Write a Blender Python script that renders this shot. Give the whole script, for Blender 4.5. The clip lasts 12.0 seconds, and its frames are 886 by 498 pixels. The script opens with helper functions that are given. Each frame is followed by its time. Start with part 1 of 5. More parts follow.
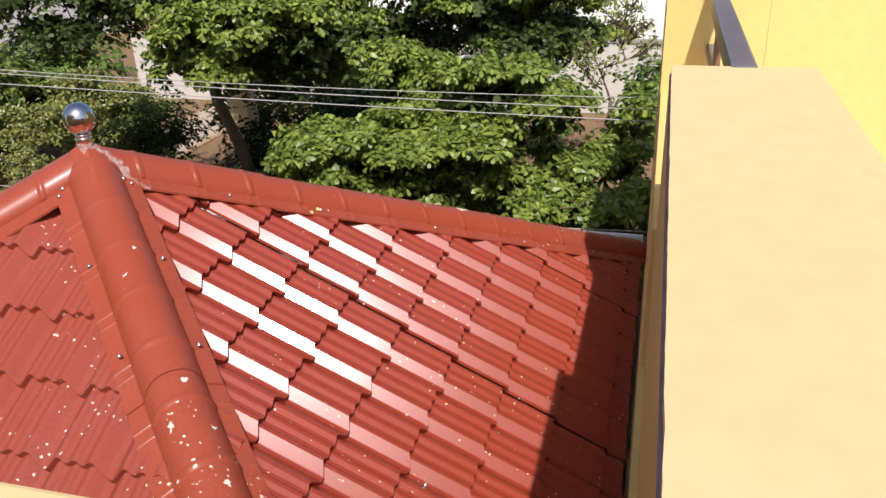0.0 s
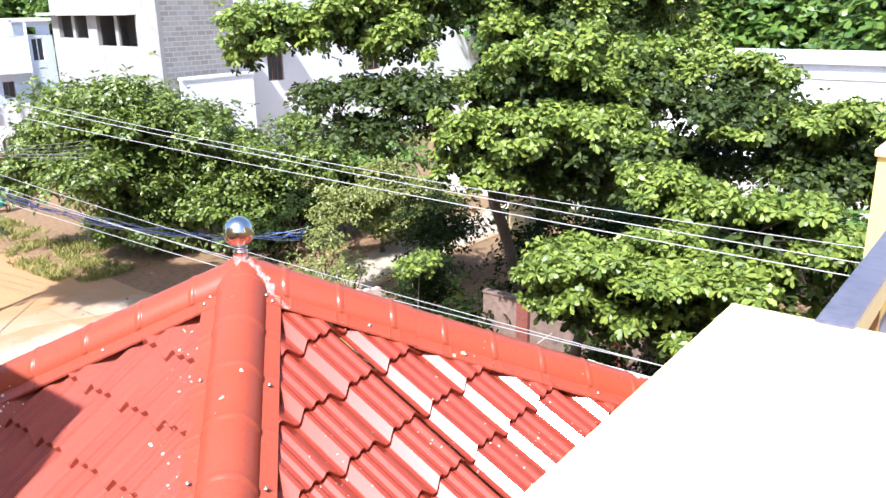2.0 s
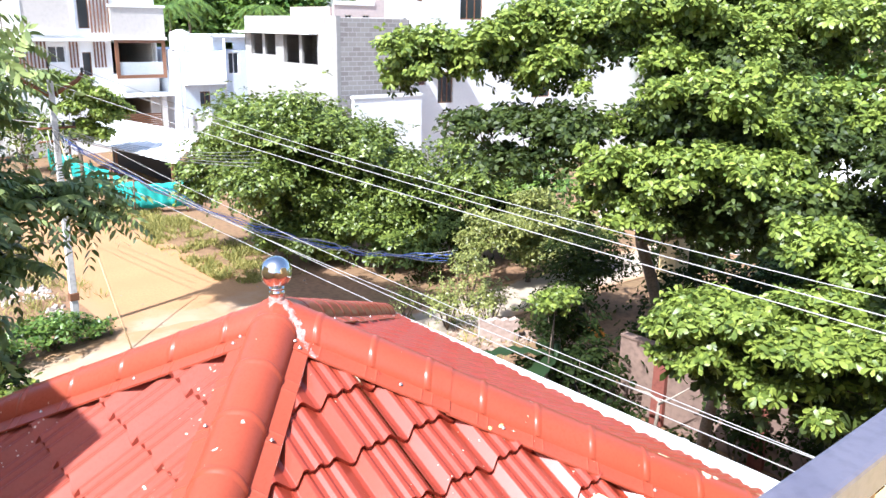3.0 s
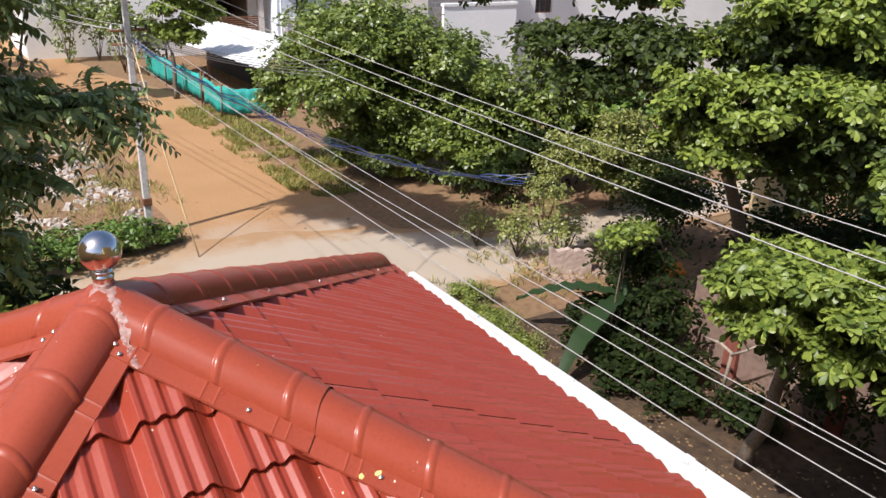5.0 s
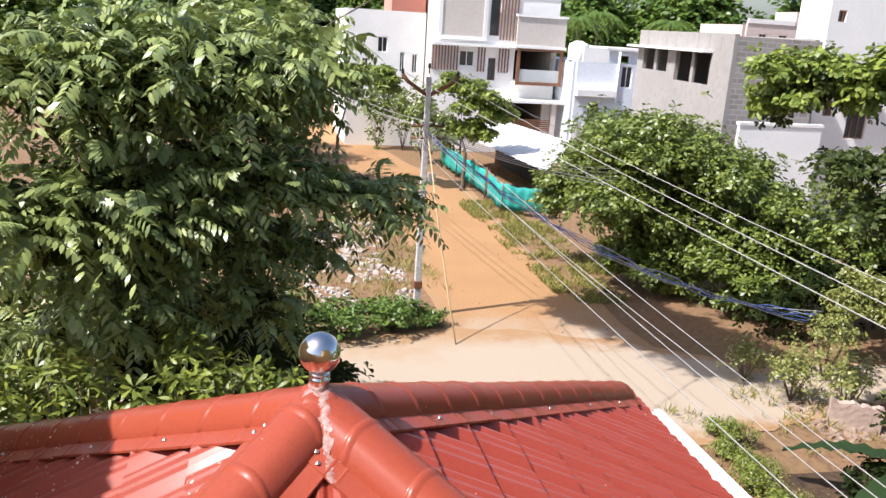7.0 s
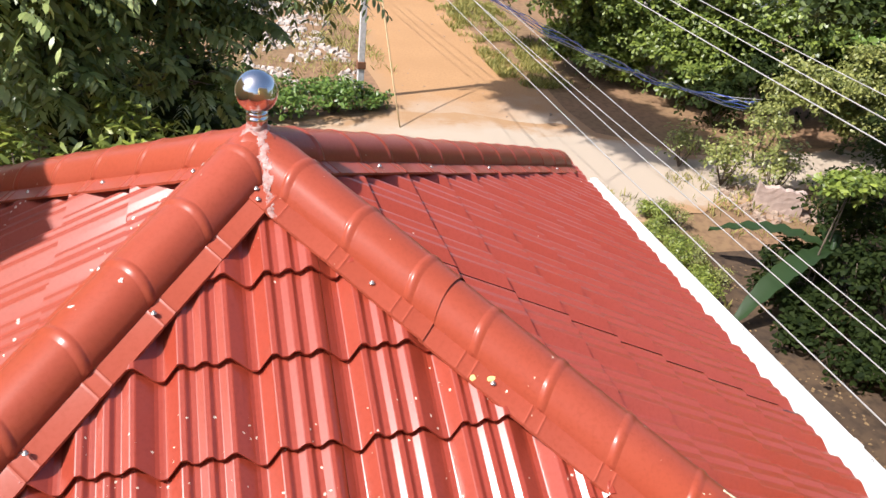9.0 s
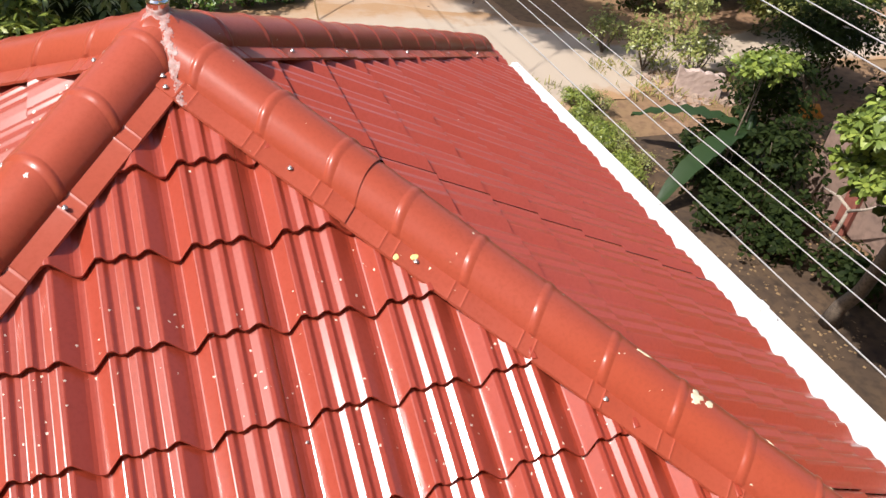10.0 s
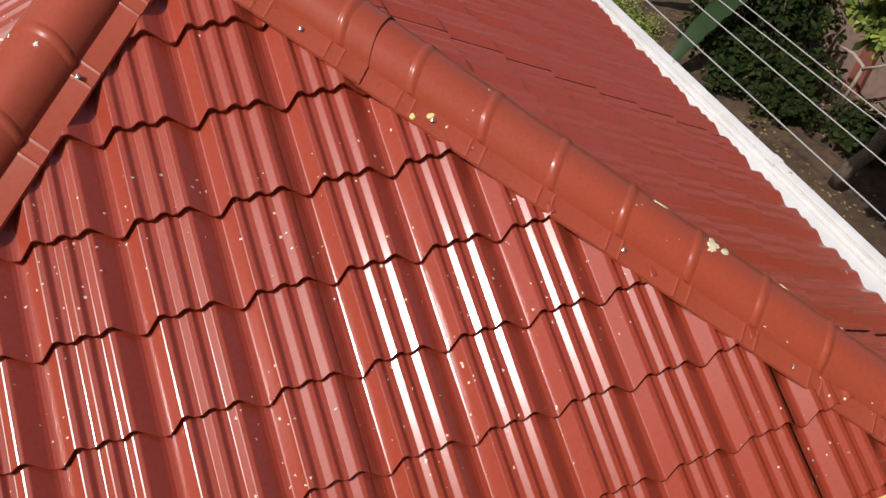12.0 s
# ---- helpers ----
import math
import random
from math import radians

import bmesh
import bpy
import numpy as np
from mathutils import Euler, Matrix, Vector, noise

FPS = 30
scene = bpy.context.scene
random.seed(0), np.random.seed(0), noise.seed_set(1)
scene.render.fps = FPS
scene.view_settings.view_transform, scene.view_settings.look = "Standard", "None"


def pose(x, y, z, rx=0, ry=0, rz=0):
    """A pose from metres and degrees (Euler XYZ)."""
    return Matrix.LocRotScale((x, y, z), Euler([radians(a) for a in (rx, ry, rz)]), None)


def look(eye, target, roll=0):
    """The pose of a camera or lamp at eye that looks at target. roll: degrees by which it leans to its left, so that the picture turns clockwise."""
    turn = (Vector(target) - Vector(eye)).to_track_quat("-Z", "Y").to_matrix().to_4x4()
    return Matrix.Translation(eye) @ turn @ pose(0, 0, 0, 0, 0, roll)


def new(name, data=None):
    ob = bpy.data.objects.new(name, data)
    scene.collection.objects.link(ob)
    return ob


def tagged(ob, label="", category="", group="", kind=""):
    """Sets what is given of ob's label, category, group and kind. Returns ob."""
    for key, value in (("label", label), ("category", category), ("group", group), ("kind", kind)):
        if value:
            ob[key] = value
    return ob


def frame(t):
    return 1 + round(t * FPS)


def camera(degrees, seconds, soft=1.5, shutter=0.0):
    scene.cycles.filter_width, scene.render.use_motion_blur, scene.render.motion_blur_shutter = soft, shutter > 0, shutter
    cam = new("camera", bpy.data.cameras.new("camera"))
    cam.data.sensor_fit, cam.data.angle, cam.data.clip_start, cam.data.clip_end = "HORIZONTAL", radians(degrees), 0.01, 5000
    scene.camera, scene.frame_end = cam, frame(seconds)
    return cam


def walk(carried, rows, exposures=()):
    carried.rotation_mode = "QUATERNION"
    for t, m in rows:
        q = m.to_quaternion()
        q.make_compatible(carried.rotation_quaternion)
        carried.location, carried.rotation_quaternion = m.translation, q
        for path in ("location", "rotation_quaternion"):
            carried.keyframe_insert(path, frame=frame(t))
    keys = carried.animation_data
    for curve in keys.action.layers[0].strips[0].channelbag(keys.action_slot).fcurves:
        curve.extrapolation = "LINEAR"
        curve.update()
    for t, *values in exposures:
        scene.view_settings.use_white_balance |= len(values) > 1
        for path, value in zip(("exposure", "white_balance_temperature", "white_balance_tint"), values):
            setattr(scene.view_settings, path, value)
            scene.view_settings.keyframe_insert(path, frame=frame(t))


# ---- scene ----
cam = camera(57.7, 12.0)
PATH = [
    (0.0, (-3.445, -2.889, 9.505), (-0.823, -2.158, 8.244), -2.17),
    (0.5, (-3.284, -2.951, 9.547), (-0.747, -1.88, 8.357), -2.07),
    (1.0, (-3.158, -3.168, 9.576), (-0.724, -1.767, 8.521), -1.95),
    (1.5, (-2.992, -3.375, 9.616), (-0.63, -1.79, 8.664), -1.64),
    (2.0, (-2.66, -3.371, 9.594), (-0.369, -1.646, 8.713), -0.88),
    (2.5, (-2.302, -3.414, 9.598), (-0.178, -1.461, 8.776), -0.08),
    (3.0, (-1.958, -3.561, 9.662), (-0.059, -1.379, 8.867), 0.98),
    (3.2, (-1.838, -3.56, 9.663), (0.027, -1.349, 8.867), 1.33),
    (4.8, (-0.583, -3.212, 9.652), (1.008, -0.917, 8.556), 1.96),
    (5.0, (-0.499, -3.194, 9.657), (1.047, -0.876, 8.544), 1.73),
    (5.5, (-0.395, -3.077, 9.656), (1.016, -0.659, 8.577), 1.77),
    (6.0, (-0.351, -2.973, 9.694), (0.706, -0.332, 8.741), 2.49),
    (6.5, (-0.249, -2.93, 9.694), (0.508, -0.144, 8.877), 3.39),
    (6.7, (-0.244, -2.923, 9.693), (0.446, -0.11, 8.912), 3.46),
    (8.3, (-0.263, -2.981, 9.578), (0.418, -0.33, 8.349), 5.2),
    (8.5, (-0.261, -2.99, 9.557), (0.458, -0.394, 8.236), 5.6),
    (9.0, (-0.233, -3.017, 9.524), (0.627, -0.566, 8.023), 6.61),
    (9.5, (-0.206, -3.045, 9.512), (0.788, -0.739, 7.87), 7.42),
    (10.0, (-0.209, -3.08, 9.488), (0.856, -0.922, 7.697), 7.76),
    (10.5, (-0.234, -3.103, 9.463), (0.83, -1.065, 7.535), 7.64),
    (11.0, (-0.235, -3.118, 9.446), (0.79, -1.18, 7.399), 7.4),
    (11.5, (-0.253, -3.119, 9.451), (0.721, -1.253, 7.313), 6.85),
    (12.0, (-0.27, -3.126, 9.444), (0.689, -1.246, 7.312), 6.21),
]
EXPOSURES = [(0.0, 0.1, 6250, 13), (0.7, 0.1, 6250, 13), (1.2, 0.4, 6000, 12), (1.6, 1.0, 5650, 11), (2.2, 1.34, 5550, 11), (3.2, 1.38, 5600, 11), (4.2, 0.7, 6000, 13),
             (4.8, 0.4, 6150, 14), (5.5, 0.25, 6150, 13), (6.0, 0.42, 6150, 14), (6.5, 0.6, 6150, 14), (8.3, 0.78, 6150, 14), (9.0, 0.75, 6150, 14), (10.0, 0.58, 6250, 14), (10.5, 0.35, 6280, 14), (11.0, -0.05, 6300, 13), (12.0, -0.15, 6300, 13)]
walk(cam, [(t, look(eye, target, roll)) for t, eye, target, roll in PATH], EXPOSURES)

# ---- light: one sun from the west-south-west and a clear sky ----
SUN = Vector((-0.607, -0.17, 0.777)).normalized()
world = bpy.data.worlds.new("sky")
scene.world = world
world.use_nodes = True
wn = world.node_tree
sky = wn.nodes.new("ShaderNodeTexSky")
sky.sky_type, sky.sun_disc = "NISHITA", False
sky.sun_elevation = math.asin(SUN.z)
sky.sun_rotation = math.atan2(SUN.x, SUN.y)
sky.air_density, sky.dust_density = 1.0, 2.5
wn.links.new(sky.outputs[0], wn.nodes["Background"].inputs[0])
wn.nodes["Background"].inputs[1].default_value = 0.115
sun_data = bpy.data.lights.new("sun", "SUN")
sun_data.energy, sun_data.angle, sun_data.color = 4.8, radians(0.6), (1.0, 0.95, 0.87)
sun_ob = new("sun", sun_data)
sun_ob.matrix_world = look(SUN * 60, (0, 0, 0))


# ---- materials ----
def material(name, colour, rough=0.6, metal=0.0, vary=0.12, grain=30.0, stain=2.0, bump=0.15, second=None, mixing=0.5, coat=0.0, spec=0.5):
    """A painted, mineral or vegetable surface: colour varied at two scales, with fine relief."""
    m = bpy.data.materials.new(name)
    m.use_nodes = True
    n, l = m.node_tree.nodes, m.node_tree.links
    b = n["Principled BSDF"]
    b.inputs["Roughness"].default_value, b.inputs["Metallic"].default_value = rough, metal
    b.inputs["Coat Weight"].default_value = coat
    b.inputs["Coat Roughness"].default_value = 0.08
    b.inputs["Specular IOR Level"].default_value = spec
    tc = n.new("ShaderNodeTexCoord")
    big, fine = n.new("ShaderNodeTexNoise"), n.new("ShaderNodeTexNoise")
    big.inputs["Scale"].default_value, big.inputs["Detail"].default_value = stain, 6
    fine.inputs["Scale"].default_value, fine.inputs["Detail"].default_value = grain, 5
    l.new(tc.outputs["Object"], big.inputs["Vector"])
    l.new(tc.outputs["Object"], fine.inputs["Vector"])
    ramp = n.new("ShaderNodeValToRGB")
    ramp.color_ramp.elements[0].position, ramp.color_ramp.elements[1].position = 0.35, 0.68
    dark = tuple(c * (1 - 2 * vary) for c in colour)
    other = second or tuple(min(1, c * (1 + vary)) for c in colour)
    ramp.color_ramp.elements[0].color = (*colour, 1)
    ramp.color_ramp.elements[1].color = (*[a * (1 - mixing) + c * mixing for a, c in zip(colour, other)], 1)
    l.new(big.outputs["Fac"], ramp.inputs["Fac"])
    mix = n.new("ShaderNodeMix")
    mix.data_type = "RGBA"
    fr = n.new("ShaderNodeMapRange")
    fr.inputs["From Min"].default_value, fr.inputs["From Max"].default_value = 0.45, 0.75
    l.new(fine.outputs["Fac"], fr.inputs["Value"])
    l.new(fr.outputs["Result"], mix.inputs["Factor"])
    l.new(ramp.outputs["Color"], mix.inputs["A"])
    mix.inputs["B"].default_value = (*dark, 1)
    l.new(mix.outputs["Result"], b.inputs["Base Color"])
    if bump:
        bp = n.new("ShaderNodeBump")
        bp.inputs["Strength"].default_value, bp.inputs["Distance"].default_value = bump, 0.01
        l.new(fine.outputs["Fac"], bp.inputs["Height"])
        l.new(bp.outputs["Normal"], b.inputs["Normal"])
    return m


def speckled(m, colour, scale, size, amount, fleck_rough=0.7):
    """Adds scattered flecks (droppings, spilt paint) to a material."""
    n, l = m.node_tree.nodes, m.node_tree.links
    b = n["Principled BSDF"]
    base = b.inputs["Base Color"].links[0].from_socket
    tc = n.new("ShaderNodeTexCoord")
    vor, cover, warp = n.new("ShaderNodeTexVoronoi"), n.new("ShaderNodeTexNoise"), n.new("ShaderNodeTexNoise")
    vor.inputs["Scale"].default_value = scale
    warp.inputs["Scale"].default_value = scale * 2.5
    add = n.new("ShaderNodeVectorMath")
    add.operation = "MULTIPLY_ADD"
    add.inputs[1].default_value = (0.6 / scale,) * 3
    l.new(warp.outputs["Color"], add.inputs[0])
    l.new(tc.outputs["Object"], add.inputs[2])
    l.new(tc.outputs["Object"], warp.inputs["Vector"])
    l.new(add.outputs[0], vor.inputs["Vector"])
    near = n.new("ShaderNodeMath")
    near.operation = "LESS_THAN"
    pick = n.new("ShaderNodeSeparateColor")
    l.new(vor.outputs["Color"], pick.inputs[0])
    lim = n.new("ShaderNodeMapRange")
    lim.inputs["From Min"].default_value, lim.inputs["From Max"].default_value = 1 - amount, 1.0
    lim.inputs["To Min"].default_value, lim.inputs["To Max"].default_value = 0.0, size
    l.new(pick.outputs[0], lim.inputs["Value"])
    l.new(vor.outputs["Distance"], near.inputs[0])
    l.new(lim.outputs["Result"], near.inputs[1])
    cover.inputs["Scale"].default_value = 1.1
    l.new(tc.outputs["Object"], cover.inputs["Vector"])
    gate = n.new("ShaderNodeMath")
    gate.operation = "GREATER_THAN"
    gate.inputs[1].default_value = 0.45
    l.new(cover.outputs["Fac"], gate.inputs[0])
    both = n.new("ShaderNodeMath")
    both.operation = "MULTIPLY"
    l.new(near.outputs[0], both.inputs[0])
    l.new(gate.outputs[0], both.inputs[1])
    mix = n.new("ShaderNodeMix")
    mix.data_type = "RGBA"
    l.new(both.outputs[0], mix.inputs["Factor"])
    l.new(base, mix.inputs["A"])
    mix.inputs["B"].default_value = (*colour, 1)
    l.new(mix.outputs["Result"], b.inputs["Base Color"])
    r = n.new("ShaderNodeMapRange")
    r.inputs["To Min"].default_value, r.inputs["To Max"].default_value = b.inputs["Roughness"].default_value, fleck_rough
    l.new(both.outputs[0], r.inputs["Value"])
    l.new(r.outputs["Result"], b.inputs["Roughness"])
    return m


def leafy(name, light, deep, rough=0.4, spec=0.5):
    """Leaves: each one its own green, a little light shines through."""
    m = bpy.data.materials.new(name)
    m.use_nodes = True
    n, l = m.node_tree.nodes, m.node_tree.links
    b = n["Principled BSDF"]
    geo = n.new("ShaderNodeNewGeometry")
    ramp = n.new("ShaderNodeValToRGB")
    ramp.color_ramp.elements[0].color, ramp.color_ramp.elements[1].color = (*deep, 1), (*light, 1)
    l.new(geo.outputs["Random Per Island"], ramp.inputs["Fac"])
    l.new(ramp.outputs["Color"], b.inputs["Base Color"])
    b.inputs["Roughness"].default_value = rough
    b.inputs["Specular IOR Level"].default_value = spec
    tr = n.new("ShaderNodeBsdfTranslucent")
    hue = n.new("ShaderNodeMix")
    hue.data_type = "RGBA"
    hue.inputs["Factor"].default_value = 0.35
    hue.inputs["B"].default_value = (0.25, 0.29, 0.04, 1)
    l.new(ramp.outputs["Color"], hue.inputs["A"])
    l.new(hue.outputs["Result"], tr.inputs["Color"])
    mix = n.new("ShaderNodeMixShader")
    mix.inputs[0].default_value = 0.24
    l.new(b.outputs[0], mix.inputs[1])
    l.new(tr.outputs[0], mix.inputs[2])
    l.new(mix.outputs[0], n["Material Output"].inputs["Surface"])
    return m


def red_paint(name, colour=(0.29, 0.042, 0.020), rough=0.40, coat=0.72, dust=0.0, spec=0.22):
    m = material(name, colour, rough, vary=0.06, grain=60, stain=1.3, bump=0.02, second=(colour[0], colour[1] * 1.15, colour[2] * 1.4), mixing=0.8, coat=coat, spec=spec)
    b = m.node_tree.nodes["Principled BSDF"]
    b.inputs["Coat Roughness"].default_value = 0.18
    b.inputs["Sheen Weight"].default_value, b.inputs["Sheen Roughness"].default_value = dust, 0.45
    b.inputs["Sheen Tint"].default_value = (1.0, 0.72, 0.60, 1)
    return m


CAP_COLOUR = (0.31, 0.060, 0.030)
CLEAN_RED = speckled(red_paint("red_roof_paint", (0.37, 0.060, 0.032), rough=0.34, coat=0.45, dust=0.0), (0.70, 0.60, 0.48), 30, 0.20, 0.02)
RED = speckled(red_paint("flecked_red_roof_paint"), (0.66, 0.55, 0.43), 46, 0.25, 0.23)
OLD_RED = speckled(red_paint("old_flecked_roof_paint", (0.30, 0.063, 0.039), rough=0.45, coat=0.06, spec=0.12, dust=0.0), (0.68, 0.56, 0.46), 40, 0.28, 0.45)
CAP_RED = speckled(red_paint("red_cap_paint", CAP_COLOUR, 0.32, 0.12), (0.70, 0.60, 0.44), 42, 0.20, 0.06)
OLD_CAP_RED = speckled(red_paint("flecked_red_cap_paint", CAP_COLOUR, 0.32, 0.12), (0.66, 0.56, 0.43), 42, 0.34, 0.48)
STEEL = material("stainless_steel", (0.72, 0.70, 0.68), 0.13, 1.0, vary=0.03, grain=90, bump=0.01)
ZINC = material("zinc_screw", (0.50, 0.49, 0.46), 0.35, 0.8, vary=0.08, grain=200, bump=0.05)
SEALANT = material("weathered_sealant", (0.42, 0.30, 0.27), 0.6, vary=0.2, grain=60, stain=45, second=(0.32, 0.085, 0.055), mixing=1.0)
GUTTER = material("white_gutter", (0.68, 0.67, 0.65), 0.4, vary=0.06, grain=25, stain=3, second=(0.50, 0.47, 0.43), mixing=0.6, bump=0.03)
YELLOW = material("yellow_wall_paint", (0.74, 0.55, 0.19), 0.75, vary=0.04, grain=18, stain=1.5, second=(0.70, 0.50, 0.17), bump=0.12)
CREAM = material("cream_ledge_paint", (0.66, 0.48, 0.235), 0.75, vary=0.03, grain=14, stain=2.2, second=(0.65, 0.49, 0.27), bump=0.10)
RAIL = material("blue_grey_rail_paint", (0.10, 0.095, 0.13), 0.35, 0.0, vary=0.10, grain=40, stain=4, second=(0.17, 0.16, 0.19), bump=0.05)
BROWN = material("brown_post_paint", (0.24, 0.12, 0.05), 0.6)
PURPLE = material("old_undercoat", (0.30, 0.20, 0.24), 0.85, vary=0.2, grain=30, stain=8)
FLOOR = material("terrace_concrete", (0.42, 0.40, 0.38), 0.9, vary=0.12, grain=25, stain=1.2)
SOIL = material("dry_soil", (0.24, 0.135, 0.070), 0.95, vary=0.22, grain=5.0, stain=0.3, second=(0.19, 0.125, 0.055), mixing=0.9, bump=0.6)
DIRT = material("orange_dirt_road", (0.385, 0.215, 0.095), 0.95, vary=0.10, grain=11, stain=0.35, second=(0.34, 0.185, 0.08), mixing=1.0, bump=0.3)
SAND_COLOUR = (0.39, 0.315, 0.235)


def sandy_crossing(m):
    """Lets the orange dirt fade into pale sand where the two roads meet."""
    n, l = m.node_tree.nodes, m.node_tree.links
    b = n["Principled BSDF"]
    dirt = b.inputs["Base Color"].links[0].from_socket
    tc, sep, cloud, add, fade, mix = [n.new("ShaderNode" + k) for k in ("TexCoord", "SeparateXYZ", "TexNoise", "Math", "MapRange", "Mix")]
    cloud.inputs["Scale"].default_value, cloud.inputs["Detail"].default_value = 0.45, 6
    l.new(tc.outputs["Object"], sep.inputs[0])
    l.new(tc.outputs["Object"], cloud.inputs["Vector"])
    add.operation = "MULTIPLY_ADD"
    add.inputs[1].default_value = 9.0
    l.new(cloud.outputs["Fac"], add.inputs[0])
    l.new(sep.outputs["Y"], add.inputs[2])
    fade.inputs["From Min"].default_value, fade.inputs["From Max"].default_value = 27.5, 23.5
    l.new(add.outputs[0], fade.inputs["Value"])
    mix.data_type = "RGBA"
    l.new(fade.outputs["Result"], mix.inputs["Factor"])
    l.new(dirt, mix.inputs["A"])
    mix.inputs["B"].default_value = (*SAND_COLOUR, 1)
    l.new(mix.outputs["Result"], b.inputs["Base Color"])
    return m


def frayed(m, colour):
    """Lets a strip of ground fade unevenly into the soil at its two edges."""
    n, l = m.node_tree.nodes, m.node_tree.links
    b = n["Principled BSDF"]
    base = b.inputs["Base Color"].links[0].from_socket
    tc, edge, cloud, add, fade, mix = [n.new("ShaderNode" + k) for k in ("TexCoord", "Attribute", "TexNoise", "Math", "MapRange", "Mix")]
    edge.attribute_name = "inside"
    cloud.inputs["Scale"].default_value, cloud.inputs["Detail"].default_value, cloud.inputs["Roughness"].default_value = 1.3, 8, 0.65
    l.new(tc.outputs["Object"], cloud.inputs["Vector"])
    add.operation = "MULTIPLY_ADD"
    add.inputs[1].default_value = 0.9
    l.new(cloud.outputs["Fac"], add.inputs[0])
    l.new(edge.outputs["Fac"], add.inputs[2])
    fade.inputs["From Min"].default_value, fade.inputs["From Max"].default_value = 0.52, 0.74
    l.new(add.outputs[0], fade.inputs["Value"])
    mix.data_type = "RGBA"
    l.new(fade.outputs["Result"], mix.inputs["Factor"])
    mix.inputs["A"].default_value = (*colour, 1)
    l.new(base, mix.inputs["B"])
    l.new(mix.outputs["Result"], b.inputs["Base Color"])
    return m


SAND = frayed(sandy_crossing(DIRT), (0.33, 0.195, 0.095))
CONCRETE = material("grey_concrete", (0.30, 0.285, 0.27), 0.9, vary=0.05, grain=3, stain=0.6, second=(0.34, 0.32, 0.30), mixing=0.8)
POLE = material("pole_concrete", (0.52, 0.50, 0.48), 0.9, vary=0.15, grain=9, stain=1.2)
RUST = material("rusty_steel", (0.20, 0.085, 0.04), 0.8, 0.2, vary=0.2, grain=30)
WHITE = material("white_wall_paint", (0.86, 0.85, 0.83), 0.8, vary=0.04, grain=5, stain=0.5, second=(0.70, 0.70, 0.69), bump=0.05)
BEIGE = material("beige_wall_paint", (0.58, 0.53, 0.48), 0.8, vary=0.04, grain=5, stain=0.5, bump=0.05)
PALEBLUE = material("pale_blue_wall_paint", (0.70, 0.74, 0.80), 0.8, vary=0.05, grain=5, stain=0.5, bump=0.05)
TIMBER = material("brown_timber", (0.22, 0.10, 0.05), 0.6, vary=0.15, grain=20)
DARK = material("dark_room", (0.03, 0.03, 0.035), 0.7, vary=0.1)
GLASS = material("dark_window_glass", (0.03, 0.035, 0.04), 0.08, vary=0.05, bump=0.0, spec=0.8)
SHEET = material("white_shed_sheet", (0.78, 0.78, 0.77), 0.5, vary=0.06, grain=4, stain=0.8, second=(0.6, 0.6, 0.58))
TEAL = material("teal_shade_net", (0.03, 0.36, 0.30), 0.8, vary=0.2, grain=14, stain=1.0, second=(0.02, 0.26, 0.24), mixing=0.8)
# Pink plaster lowered in tone to hold the trees' shade on it
PINK = material("shade_toned_pink_wall", (0.19, 0.125, 0.095), 0.9, vary=0.15, grain=6, stain=0.9, second=(0.26, 0.17, 0.13), mixing=0.8)
BARK = material("tree_bark", (0.14, 0.105, 0.075), 0.95, vary=0.25, grain=18, stain=3, bump=0.6)
CABLE = material("aluminium_cable", (0.40, 0.38, 0.36), 0.6, 0.2, vary=0.05)
BLUE_CABLE = material("blue_cable", (0.10, 0.16, 0.52), 0.5, vary=0.05)
BLACK = material("black_insulator", (0.02, 0.02, 0.022), 0.3)
LITTER = material("pale_litter", (0.52, 0.47, 0.42), 0.85, vary=0.25, grain=10, stain=4, second=(0.30, 0.22, 0.16), mixing=0.9)
MASONRY = material("broken_masonry", (0.33, 0.25, 0.19), 0.9, vary=0.25, grain=8, stain=3, second=(0.26, 0.16, 0.10), mixing=0.9)
LEAF_ALMOND = leafy("almond_leaves", (0.28, 0.34, 0.06), (0.085, 0.13, 0.024), 0.40, 0.35)
# Inner almond leaves, darkened to paint the shade inside the crowns
LEAF_INNER_SHADE = leafy("almond_leaves_in_shade", (0.085, 0.115, 0.025), (0.018, 0.032, 0.009), 0.5, 0.3)
LEAF_NEEM = leafy("feathery_leaves", (0.36, 0.42, 0.14), (0.13, 0.18, 0.06), 0.36)
LEAF_MID = leafy("glossy_bush_leaves", (0.22, 0.27, 0.048), (0.06, 0.095, 0.018))
LEAF_WEED = leafy("weed_leaves", (0.30, 0.34, 0.06), (0.09, 0.13, 0.022))
LEAF_BUSH = leafy("small_leaves", (0.16, 0.24, 0.04), (0.045, 0.105, 0.016))
# Near-black leaf green with deep shade put into the colour
LEAF_SHADE = leafy("shade_coloured_leaves", (0.032, 0.046, 0.012), (0.008, 0.015, 0.005), 0.6, 0.06)
LEAF_PALE = leafy("olive_leaves", (0.33, 0.335, 0.095), (0.12, 0.145, 0.034))
LEAF_GRASS = leafy("grass_blades", (0.40, 0.34, 0.10), (0.17, 0.18, 0.04), 0.6)
# Banana green darkened for the shade that the plant stands in
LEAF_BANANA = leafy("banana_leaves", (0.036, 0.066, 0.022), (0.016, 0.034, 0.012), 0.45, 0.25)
# Brown soil with the shade below the trees mixed into its colour
SHADED_SOIL = material("shade_darkened_soil", (0.055, 0.033, 0.018), 0.95, vary=0.25, grain=5.0, stain=0.8, second=(0.10, 0.06, 0.03), mixing=0.9, bump=0.6)


